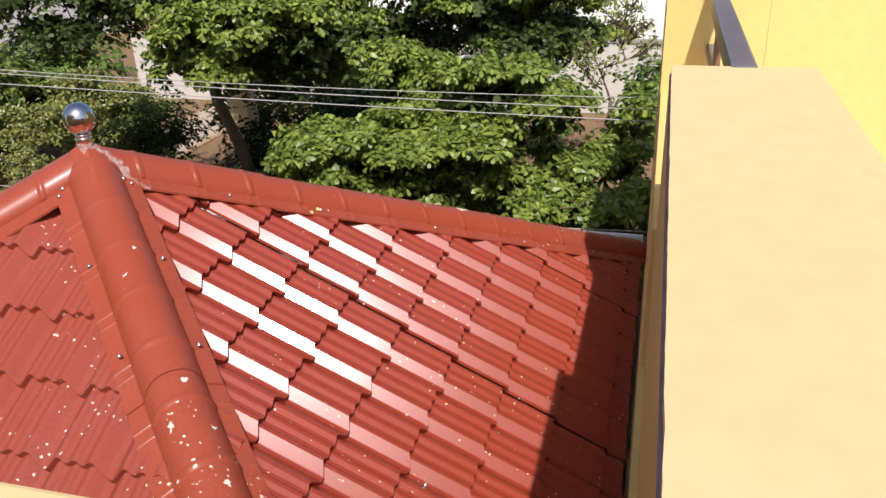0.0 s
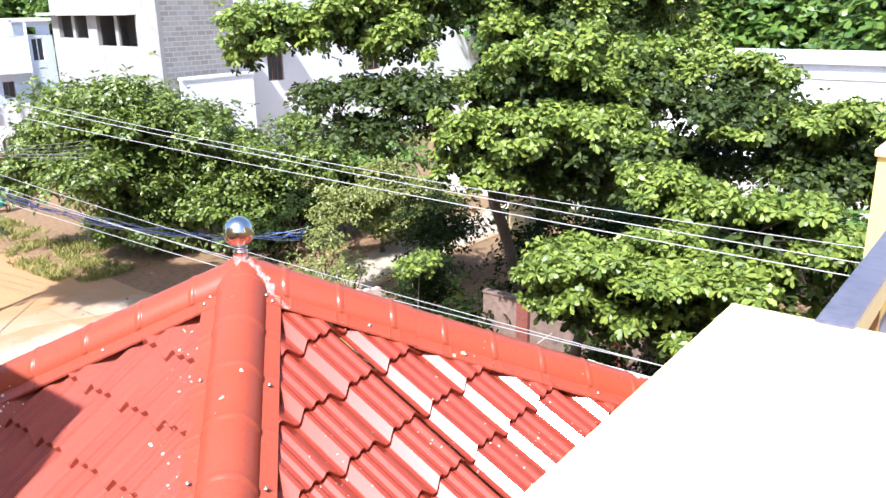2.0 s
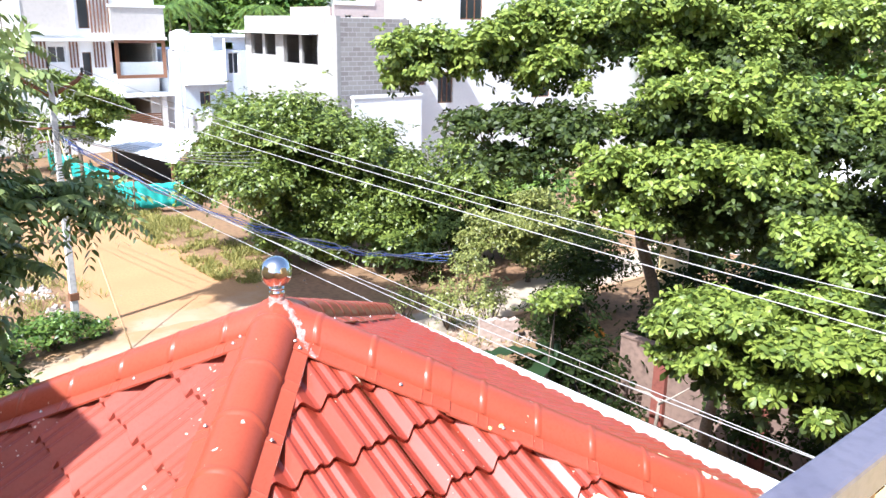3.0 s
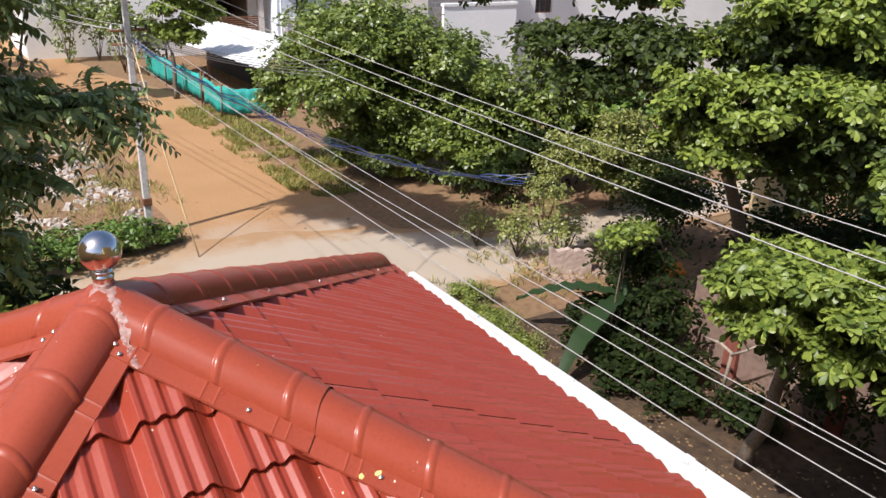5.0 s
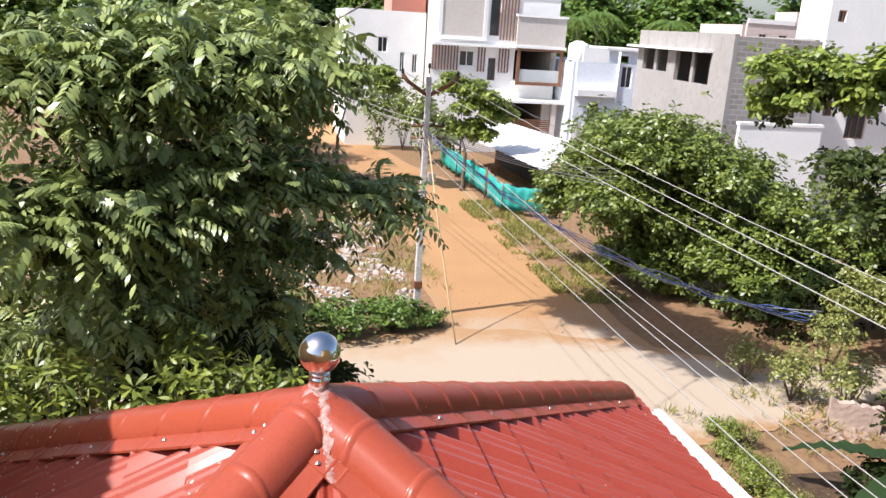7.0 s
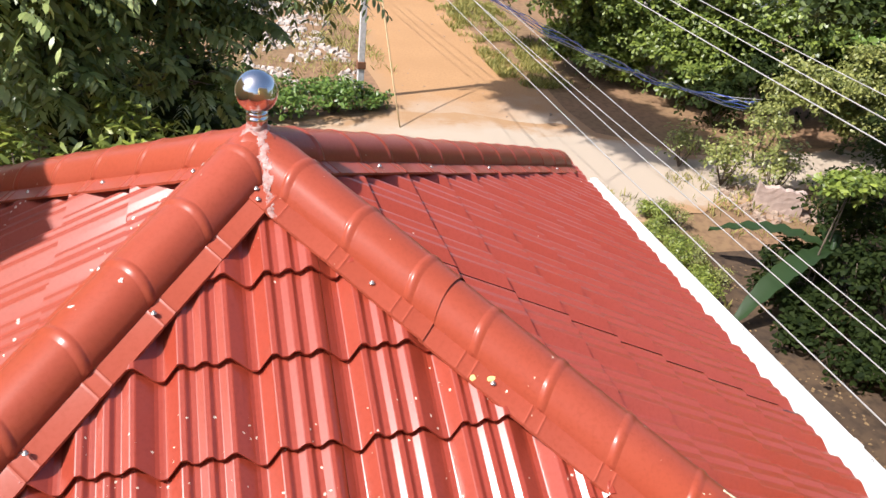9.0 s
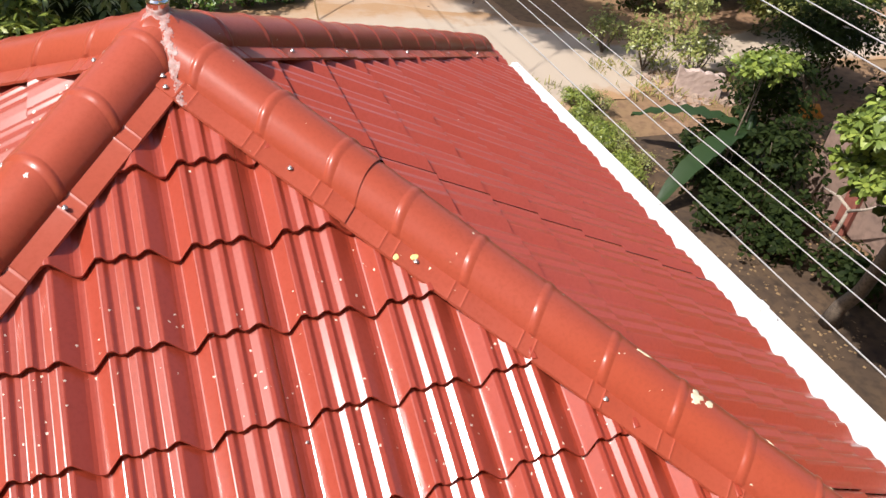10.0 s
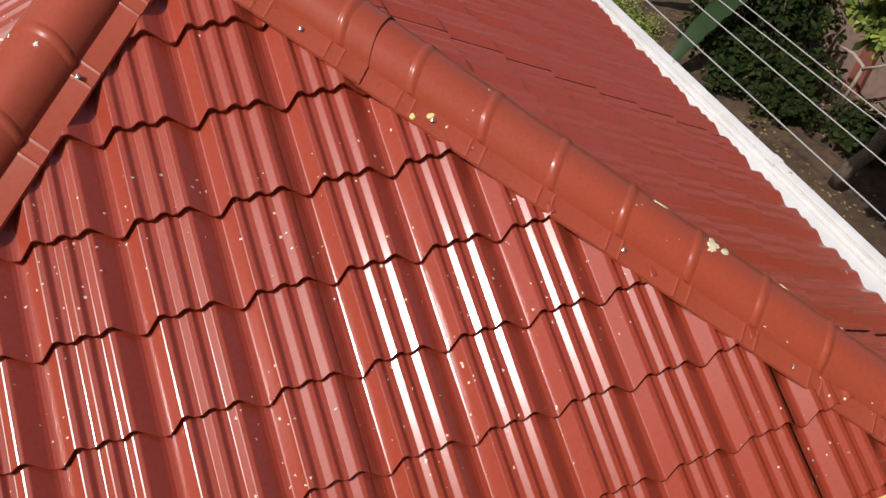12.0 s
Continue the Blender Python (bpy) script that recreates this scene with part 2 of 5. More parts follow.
def blockwork(name):
    """Bare concrete blocks in courses, for a wall far off that runs along x."""
    m = material(name, (0.33, 0.30, 0.275), 0.95, vary=0.07, grain=3, stain=0.8)
    n, l = m.node_tree.nodes, m.node_tree.links
    tc, sep, com, brick = [n.new("ShaderNode" + k) for k in ("TexCoord", "SeparateXYZ", "CombineXYZ", "TexBrick")]
    l.new(tc.outputs["Object"], sep.inputs[0])
    l.new(sep.outputs["X"], com.inputs["X"])
    l.new(sep.outputs["Z"], com.inputs["Y"])
    l.new(com.outputs[0], brick.inputs["Vector"])
    for k, v in (("Scale", 1.0), ("Mortar Size", 0.025), ("Brick Width", 0.55), ("Row Height", 0.26)):
        brick.inputs[k].default_value = v
    brick.inputs["Color1"].default_value = (0.34, 0.31, 0.285, 1)
    brick.inputs["Color2"].default_value = (0.25, 0.22, 0.205, 1)
    brick.inputs["Mortar"].default_value = (0.40, 0.38, 0.36, 1)
    l.new(brick.outputs["Color"], n["Principled BSDF"].inputs["Base Color"])
    return m


# ---- mesh helpers ----
def thing(name, label, category, place=(0, 0, 0), group="", kind=""):
    ob = new(name)
    ob.empty_display_size = 0.2
    ob.location = place
    return tagged(ob, label, category, group, kind)


def mesh_of(name, verts, faces, mat, smooth=False):
    me = bpy.data.meshes.new(name)
    me.from_pydata(verts, [], faces)
    me.materials.append(mat)
    if smooth:
        me.shade_smooth()
    return me


def part(name, bm, mat, parent=None, label="", smooth=False):
    """Links a bmesh (or a ready mesh) as one object under a thing. Coordinates are the parent's."""
    if isinstance(bm, bmesh.types.BMesh):
        me = bpy.data.meshes.new(name)
        bm.to_mesh(me)
        bm.free()
        me.materials.append(mat)
        if smooth:
            me.shade_smooth()
    else:
        me = bm
    ob = new(name, me)
    ob.parent = parent
    if label:
        tagged(ob, label)
    return ob


def box(lo, hi, bevel=0.0, bm=None):
    bm = bm or bmesh.new()
    lo, hi = Vector(lo), Vector(hi)
    r = bmesh.ops.create_cube(bm, size=1, matrix=Matrix.LocRotScale((lo + hi) / 2, None, hi - lo))
    if bevel:
        edges = {e for v in r["verts"] for e in v.link_edges}
        bmesh.ops.bevel(bm, geom=list(edges), offset=bevel, segments=2, affect="EDGES", profile=0.6)
    return bm


def tube_data(points, radii, sides=8, closed=True):
    """Vertices and faces of a tube along points."""
    verts, faces = [], []
    pts = [Vector(p) for p in points]
    side = None
    for i, p in enumerate(pts):
        d = (pts[min(i + 1, len(pts) - 1)] - pts[max(i - 1, 0)]).normalized()
        if side is None:
            side = d.orthogonal().normalized()
        side = (side - d * side.dot(d)).normalized()
        up = d.cross(side)
        for k in range(sides):
            a = 2 * math.pi * k / sides
            verts.append(p + (side * math.cos(a) + up * math.sin(a)) * radii[i])
    for i in range(len(pts) - 1):
        for k in range(sides):
            j = (k + 1) % sides
            faces.append((i * sides + k, i * sides + j, (i + 1) * sides + j, (i + 1) * sides + k))
    if closed:
        faces.append(tuple(reversed(range(sides))))
        faces.append(tuple(range((len(pts) - 1) * sides, len(pts) * sides)))
    return verts, faces


def tubes(name, runs, mat, sides=8):
    verts, faces = [], []
    for pts, radii in runs:
        v, f = tube_data(pts, radii, sides)
        o = len(verts)
        verts += v
        faces += [tuple(i + o for i in q) for q in f]
    return mesh_of(name, verts, faces, mat, True)


def lathe(profile, sides=24):
    verts, faces = [], []
    for r, z in profile:
        for k in range(sides):
            a = 2 * math.pi * k / sides
            verts.append((r * math.cos(a), r * math.sin(a), z))
    for i in range(len(profile) - 1):
        for k in range(sides):
            j = (k + 1) % sides
            faces.append((i * sides + k, i * sides + j, (i + 1) * sides + j, (i + 1) * sides + k))
    faces.append(tuple(reversed(range(sides))))
    faces.append(tuple(range((len(profile) - 1) * sides, len(profile) * sides)))
    return verts, faces


# ---- the ground and the roads ----
def sheet(name, rows, z, mat, label, category, wobble=0.5, steps=40):
    """A strip of ground between a left and a right edge line, with ragged edges."""
    verts, faces = [], []
    n = 9
    for i in range(steps + 1):
        t = i / steps * (len(rows) - 1)
        k = min(int(t), len(rows) - 2)
        f = t - k
        a = Vector(rows[k][0]).lerp(Vector(rows[k + 1][0]), f)
        b = Vector(rows[k][1]).lerp(Vector(rows[k + 1][1]), f)
        a += Vector((noise.noise((i * 0.35, 3, z * 900)), noise.noise((i * 0.4, 8, z * 900)))) * wobble
        b += Vector((noise.noise((i * 0.35, 13, z * 900)), noise.noise((i * 0.4, 18, z * 900)))) * wobble
        for j in range(n):
            p = a.lerp(b, j / (n - 1))
            verts.append((p.x, p.y, z))
    for i in range(steps):
        for j in range(n - 1):
            faces.append((i * n + j, i * n + j + 1, (i + 1) * n + j + 1, (i + 1) * n + j))
    me = mesh_of(name, verts, faces, mat)
    inside = me.attributes.new("inside", "FLOAT", "POINT")
    inside.data.foreach_set("value", [min(j, n - 1 - j) / (n // 2) for i in range(steps + 1) for j in range(n)])
    return tagged(new(name, me), label, category, kind="structure")


g = bmesh.new()
bmesh.ops.create_grid(g, x_segments=60, y_segments=60, size=4000)
for v in g.verts:
    v.co.z = -0.02
ground = part("ground", g, SOIL)
tagged(ground, "dry brown soil with patchy grass", "ground", kind="structure")
sheet("road", [((5.6, 19), (12.6, 19)), ((6.4, 30), (12.0, 30)), ((7.2, 45), (12.6, 45)), ((5.0, 58), (9.8, 58)), ((3.0, 72), (7.8, 72)), ((2.0, 110), (8.0, 110))],
      0.004, DIRT, "orange unpaved dirt road with wheel tracks", "road")
sheet("cross_road", [((-30, 22.0), (-30, 15)), ((0, 20.5), (0, 14.6)), ((6, 21.5), (6, 13.5)), ((11.4, 20.2), (11.4, 13.2)), ((15, 17.4), (15, 14.2)), ((18, 17.6), (18, 14.8)), ((60, 18), (60, 14))],
      0.010, SAND, "pale sandy cross road of packed earth", "road")

# Dark sheet of soil that paints the trees' shade on the ground
sheet("shaded_soil", [((8.6, -6), (14.4, -6)), ((8.8, 3), (14.4, 3)), ((9.8, 9), (14.4, 9)), ((12.0, 11.6), (17.0, 11.6))],
      0.002, SHADED_SOIL, "leaf-strewn soil darkened for the shade under the trees", "ground")

# ---- the red hip roof ----
APEX = 8.15
SLOPE = {"se": 0.555, "ne": 0.497, "nw": 0.58, "sw": 0.603}
FACES = {"south": (0, "sw", "se", 2.86), "east": (1, "se", "ne", 2.94), "north": (2, "ne", "nw", 2.82), "west": (3, "nw", "sw", 2.93)}
PITCH, ROW, FIRST = 0.3095, 0.282, 0.5025
PROFILE = [(0.0, 0.0), (0.025, 0.0), (0.04, 0.05), (0.175, 0.97), (0.19, 1.0), (0.235, 1.0), (0.25, 0.96), (0.285, 0.765), (0.30, 0.72), (0.355, 0.72), (0.365, 0.737),
           (0.43, 0.98), (0.445, 1.0), (0.49, 1.0), (0.50, 0.97), (0.535, 0.77), (0.55, 0.73), (0.60, 0.73), (0.61, 0.75), (0.68, 1.015), (0.695, 1.04), (0.735, 1.04), (0.75, 1.0), (0.83, 0.62), (0.92, 0.17), (0.96, 0.03)]
WAVE, STEP, SCALLOP = 0.041, 0.029, 0.036


def turned(k, a, b, z):
    return Vector(((a, -b), (b, a), (-a, b), (-b, -a))[k] + (z,))


def roof_sheet(face, first, count, offset, name="roof_sheet", lift=0.0):
    """One pressed metal sheet, some waves wide, all down the slope of a face, cut at the two hips."""
    k, left, right, reach = FACES[face]
    ml, mr = SLOPE[left], SLOPE[right]
    sb, sa = (ml + mr) / 2, (ml - mr) / 2
    normal = Vector((-sa, sb, 1)).normalized()
    cols = [(-0.17, 0.62), (-0.08, 0.17), (-0.04, 0.03)] + [(w + s, h) for w in range(count) for s, h in PROFILE][:-2]
    edge = FIRST - ROW * 3
    rows = []
    while edge < reach + ROW:
        rows.append(edge)
        edge += ROW
    verts, faces = [], []
    for i in range(len(rows) - 1):
        top, low = rows[i], min(rows[i + 1], reach)
        if low <= top:
            continue
        ring = []
        under, rise = {"south": (0.004, STEP), "west": (-0.002, 0.034)}.get(face, (-0.001, 0.023))
        for b0, raise_, shift in ((top - 0.012, 0.0, 1), (low - 0.002, rise, 1), (low, rise - 0.003, 1), (low - under * 0.2, rise - 0.006, 1), (low - under, -0.001, 1)):
            line = []
            for s, h in cols:
                a = offset + (first + s) * PITCH
                scal = -SCALLOP * h * (1.4 if face == "east" else 0.95)
                jitter = 0.002 * noise.noise((a * 3, b0 * 2, k * 7))
                b = b0 + scal * shift
                z = APEX - sb * b + sa * a
                lift_s = lift * max(0, 1 - abs(s + 0.17) / 0.9)
                d = h * WAVE + raise_ + jitter + lift_s
                p = Vector((a + normal.x * d, b + normal.y * d, z + normal.z * d))
                line.append(len(verts))
                verts.append(turned(k, p.x, p.y, p.z))
            ring.append(line)
        for u, w in zip(ring, ring[1:]):
            for j in range(len(cols) - 1):
                faces.append((u[j], w[j], w[j + 1], u[j + 1]))
    bm = bmesh.new()
    me = mesh_of(name, verts, faces, RED)
    bm.from_mesh(me)
    bpy.data.meshes.remove(me)
    for sign in (1, -1):
        # keeps b > sign * a, with a little left under the cap
        n2 = turned(k, sign, -1, 0)
        bmesh.ops.bisect_plane(bm, geom=bm.verts[:] + bm.edges[:] + bm.faces[:], plane_co=Vector((0, 0, 0)) + n2.normalized() * 0.02, plane_no=n2, clear_outer=True)
    if not bm.faces:
        bm.free()
        return None
    return part(name, bm, {"south": RED, "west": OLD_RED}.get(face, CLEAN_RED), roof)


roof = thing("hip_roof", "glossy red pressed-metal tile hip roof, flecked with paint and droppings", "roof", (0, 0, 0))
OFFSETS = {"south": 0.232, "east": 0.02, "north": 0.1, "west": 0.28}
for f in FACES:
    for c in range(-4, 4):
        first = c * 5 - (1 if f == "east" else 0)
        roof_sheet(f, first, 5, OFFSETS[f], lift=0.010 if f == "east" else 0.011)

# hip caps: half-round with flanges and raised bands
CAP_R, CAP_H, FLANGE = 0.130, 0.060, 0.205


def cap_piece(corner, start, end, bands, crown=0.0, closed_end=False, old=False):
    dx, dy = {"se": (1, -1), "ne": (1, 1), "nw": (-1, 1), "sw": (-1, -1)}[corner]
    m = SLOPE[corner] / math.sqrt(2)
    along, side = Vector((dx, dy, 0)).normalized(), Vector((-dy, dx, 0)).normalized()
    section = [(-FLANGE, -0.41 * FLANGE - 0.012, 0), (-FLANGE, -0.41 * FLANGE, 0), (-CAP_R - 0.012, -0.41 * CAP_R - 0.004, 0.0)]
    for i in range(17):
        a = math.pi * i / 16
        section.append((-CAP_R * math.cos(a), -0.41 * CAP_R * abs(math.cos(a)) ** 3 + CAP_H * math.sin(a), math.sin(a) ** 0.4))
    section += [(CAP_R + 0.012, -0.41 * CAP_R - 0.004, 0.0), (FLANGE, -0.41 * FLANGE, 0), (FLANGE, -0.41 * FLANGE - 0.012, 0)]
    stops = {round(start, 4), round(end, 4)}
    for bnd in bands:
        for o in (-0.036, -0.031, -0.027, -0.023, -0.0205, -0.017, -0.011, -0.005, 0.0, 0.005, 0.011, 0.017, 0.0205, 0.023, 0.027, 0.031, 0.036):
            if start <= bnd + o <= end:
                stops.add(round(bnd + o, 4))
    stops = sorted(stops)
    verts, faces = [], []
    for d in stops:
        swell = max([0.0] + [0.0115 * math.cos((d - q) / 0.018 * math.pi / 2) ** 0.8 for q in bands if abs(d - q) < 0.018])
        crease = sum(0.0035 * math.exp(-((abs(d - q) - 0.027) / 0.004) ** 2) for q in bands)
        for l, h, w in section:
            rim = 1 + swell / CAP_R * w
            flat = crease * (1 - w)
            base = APEX + 0.072 + crown - m * d
            verts.append(along * d + side * (l * rim) + Vector((0, 0, base + (h * rim if w else h) + flat)))
    n = len(section)
    for i in range(len(stops) - 1):
        for j in range(n - 1):
            faces.append((i * n + j, (i + 1) * n + j, (i + 1) * n + j + 1, i * n + j + 1))
    if closed_end:
        faces.append(tuple((len(stops) - 1) * n + j for j in range(n)))
    me = mesh_of("hip_cap", verts, faces, OLD_CAP_RED if old else CAP_RED, True)
    me.set_sharp_from_angle(angle=radians(26))
    return part("hip_cap", me, None, roof)


BANDS = [0.262 + 0.287 * i for i in range(15)]
BAND_SHIFT = {"se": -0.03, "ne": 0.0, "nw": 0.0, "sw": -0.135}
REACH = {"se": 4.03, "ne": 3.86, "nw": 4.02, "sw": 4.03}
for corner, joints in {"se": (0.0, 0.905, 2.80), "ne": (0.0, 1.22, 3.1), "nw": (0.0, 1.5, 3.3), "sw": (0.0, 1.42, 2.85)}.items():
    for i, j in enumerate(joints):
        last = i == len(joints) - 1
        end = REACH[corner] if last else joints[i + 1] + 0.02
        cap_piece(corner, j, end, [q + BAND_SHIFT[corner] for q in BANDS], 0.008 * (len(joints) - i) - 0.012, last, corner in ("sw", "nw") and j > 1.3)

# sealant and spilt paint lie on the caps
CORNERS = {"se": (1, -1), "ne": (1, 1), "nw": (-1, 1), "sw": (-1, -1)}


def cap_height(x, y):
    best = 0.0
    for corner, (dx, dy) in CORNERS.items():
        d, l = (x * dx + y * dy) / math.sqrt(2), abs(-x * dy + y * dx) / math.sqrt(2)
        if d < 0:
            continue
        top = APEX + 0.072 + (0.012 if d < 0.9 else 0.004 if d < 2.7 else -0.004) - SLOPE[corner] / math.sqrt(2) * d
        if l < CAP_R:
            c = l / CAP_R
            best = max(best, top - 0.41 * CAP_R * c ** 3 + CAP_H * math.sqrt(1 - c * c))
        else:
            best = max(best, top - 0.41 * l)
    return best


def smear(name, x, y, rx, ry, turn, mat, label, seed, ragged=0.35, thick=0.002):
    """A ragged thin patch that lies on the caps."""
    verts, faces = [], []
    ca, sa = math.cos(radians(turn)), math.sin(radians(turn))
    n = 28
    for ring in (0.0, 0.35, 0.7, 0.92, 1.0):
        for k in range(n):
            a = 2 * math.pi * k / n
            r = ring * (1 + ragged * (noise.noise((math.cos(a) * 1.3, math.sin(a) * 1.3, seed)) + 0.6 * noise.noise((math.cos(a) * 4, math.sin(a) * 4, seed + 5))))
            u, v = math.cos(a) * r * rx, math.sin(a) * r * ry
            px, py = x + u * ca - v * sa, y + u * sa + v * ca
            verts.append((px, py, cap_height(px, py) + (thick if ring < 1 else -0.002)))
    for i in range(4):
        for k in range(n):
            m = (k + 1) % n
            faces.append((i * n + k, i * n + m, (i + 1) * n + m, (i + 1) * n + k))
    part(name, mesh_of(name, verts, faces, mat, True), mat, roof, label)


PAINT = material("spilt_cream_paint", (0.72, 0.63, 0.42), 0.6, vary=0.1, grain=60)
YELLOW_SPOT = material("spilt_yellow_paint", (0.70, 0.58, 0.20), 0.6, vary=0.1, grain=60)
smear("sealant", 0.0, -0.01, 0.056, 0.050, 0, SEALANT, "grey sealant smeared round the finial", 1, 0.5)
for i in range(16):
    d = 0.05 + i * 0.017
    smear("sealant", 0.022 + 0.030 * noise.noise((i * 1.7, 2, 5)), -d, 0.012 + 0.012 * abs(noise.noise((i * 2.3, 4, 1))), 0.015, 40 * noise.noise((i, 3, 8)), SEALANT, "", 30 + i * 3, 1.3, 0.0012)
smear("paint_splash", 1.63, -1.615, 0.024, 0.038, -40, PAINT, "spilt cream paint", 2, 0.9)
smear("paint_splash", 1.675, -1.64, 0.022, 0.014, 20, PAINT, "", 12, 0.6)
smear("paint_splash", 1.50, -1.43, 0.028, 0.007, -35, PAINT, "", 14, 0.8)
smear("paint_splash", 1.89, -1.79, 0.007, 0.014, 30, PAINT, "", 15, 0.5)
smear("paint_splash", 2.09, -1.97, 0.012, 0.009, 30, PAINT, "", 16, 0.7)
DROPPING = material("white_droppings", (0.66, 0.62, 0.56), 0.8, vary=0.15, grain=80)
for i, (x, y, r) in enumerate(((-0.67, -0.62, 0.032), (-0.74, -0.66, 0.014), (-0.63, -0.67, 0.010), (-0.90, -0.80, 0.016), (-1.02, -1.08, 0.013), (-0.86, -0.97, 0.011), (-1.22, -1.12, 0.017), (-1.35, -1.42, 0.012), (-0.98, -0.88, 0.009), (-1.15, -1.27, 0.010), (-0.50, -0.56, 0.008))):
    smear("dropping", x, y, r, r * (0.6 + 0.3 * (i % 3)), 37 * i, DROPPING, "white bird dropping" if i == 0 else "", 60 + i * 4, 1.0, 0.0015)
smear("paint_splash", 0.665, -0.935, 0.012, 0.010, 0, YELLOW_SPOT, "yellow paint spot", 17, 0.3)
smear("paint_splash", 0.733, -0.945, 0.018, 0.009, 10, YELLOW_SPOT, "", 18, 0.3)

# roofing screws
SCREW_V, SCREW_F = lathe([(0.0105, 0.0), (0.0115, 0.002), (0.0105, 0.004), (0.006, 0.005), (0.006, 0.010), (0.004, 0.0115)], 8)
SCREW_ME = mesh_of("screw", SCREW_V, SCREW_F, ZINC, True)


def screw(p, tilt=(0, 0)):
    ob = new("screw", SCREW_ME)
    ob.parent = roof
    ob.matrix_basis = pose(*p, tilt[0], tilt[1], 0)
    return ob


def on_flange(corner, d, sgn):
    dx, dy = {"se": (1, -1), "ne": (1, 1), "nw": (-1, 1), "sw": (-1, -1)}[corner]
    along, side = Vector((dx, dy, 0)).normalized(), Vector((-dy, dx, 0)).normalized()
    l = 0.162
    p = along * d + side * (l * sgn)
    return Vector((p.x, p.y, cap_height(p.x, p.y) + 0.002))


for corner in ("se", "ne", "nw", "sw"):
    for sgn in (1, -1):
        for d in (0.16, 0.70, 1.23, 2.02, 2.75, 3.4):
            screw(on_flange(corner, d + 0.03 * sgn, sgn))

for y in (-1.395, -1.835, -2.27):
    screw((0.225, y, APEX - 0.579 * -y + 0.024 * 0.225 + 0.012), (28, 0))
for x, y in ((-0.63, -1.12), (1.775, -2.31), (-0.70, -2.0)):
    screw((x, y, APEX - 0.579 * -y + 0.024 * x + 0.014), (28, 0))

# ---- the finial ----
finial = thing("roof_finial", "polished stainless steel ball finial on the roof's peak", "finial", (0, 0, APEX + 0.135))
R = 0.083
v, f = lathe([(0.003, -R + 0.0001)] + [(R * math.cos(a), R * math.sin(a)) for a in [math.pi * (i / 24 - 0.5) for i in range(1, 24)]] + [(0.003, R)], 32)
part("ball", mesh_of("ball", [Vector(q) + Vector((0, 0, 0.148)) for q in v], f, STEEL, True), STEEL, finial)
v, f = lathe([(0.040, -0.10), (0.040, 0.030), (0.043, 0.036), (0.043, 0.046), (0.037, 0.050), (0.037, 0.056), (0.042, 0.060), (0.042, 0.066), (0.030, 0.070), (0.026, 0.078)], 20)
part("neck", mesh_of("neck", v, f, STEEL, True), STEEL, finial, "ringed steel neck")
v, f = lathe([(0.046, -0.06), (0.044, -0.02), (0.0425, 0.012), (0.041, 0.020)], 24)
v = [(x * (1 + 0.04 * noise.noise((x * 30, y * 30, z * 30))), y * (1 + 0.04 * noise.noise((x * 30, y * 30, z * 30))), z + 0.010 * noise.noise((x * 20, y * 20, 3))) for x, y, z in v]
part("sealed_foot", mesh_of("sealed_foot", v, f, SEALANT, True), SEALANT, finial, "foot of the neck daubed with grey sealant")

# ---- the gutter along the east eave ----
gutter = thing("eaves_gutter", "white painted gutter along the red roof's eave", "gutter")
ez = 6.609
for name, lo, hi in (("gutter_back", (2.843, ez - 0.13), (2.863, ez - 0.01)), ("gutter_floor", (2.865, ez - 0.065), (3.111, ez - 0.045)), ("gutter_front", (3.113, ez - 0.13), (3.133, ez - 0.01))):
    part(name, box((lo[0], -2.86, lo[1]), (hi[0], 2.80, hi[1])), GUTTER, gutter)
part("rim", box((3.113, -2.86, ez - 0.008), (3.173, 2.80, ez + 0.006), 0.004), GUTTER, gutter)
part("inner_lip", box((3.085, -2.86, ez - 0.043), (3.111, 2.80, ez - 0.020), 0.006), GUTTER, gutter)
for y in (-2.2, -1.0, 0.2, 1.4, 2.4):
    ob = new("screw", SCREW_ME)
    ob.parent = gutter
    ob.matrix_basis = pose(3.143, y + 0.3, ez + 0.006)
part("joint_cover", box((3.103, -0.60, ez - 0.006), (3.179, -0.53, ez + 0.010), 0.003), GUTTER, gutter, "raised joint of two gutter lengths")

# ---- our house: the wing under the red roof and the taller part with the terrace ----
house = thing("house_wing", "yellow plastered house wing below the red roof", "house")
bm = box((-2.9, -2.87, 0), (2.70, 2.60, 6.2))
part("wall", bm, YELLOW, house)
part("fascia", box((2.72, -2.86, 6.36), (2.83, 2.72, 6.56)), WHITE, house, "white board under the gutter")
part("fascia", box((-2.9, 2.62, 6.3), (2.70, 2.72, 6.48)), WHITE, house, "white board under the eave")
terrace = thing("house_terrace", "yellow house with roof terrace and painted parapet", "house")
part("wall", box((-14, -14, 0), (9, -2.897, 8.0)), YELLOW, terrace)
part("terrace_floor", box((-14, -14, 8.0), (9, -3.3, 8.06)), FLOOR, terrace, "grey concrete terrace floor")

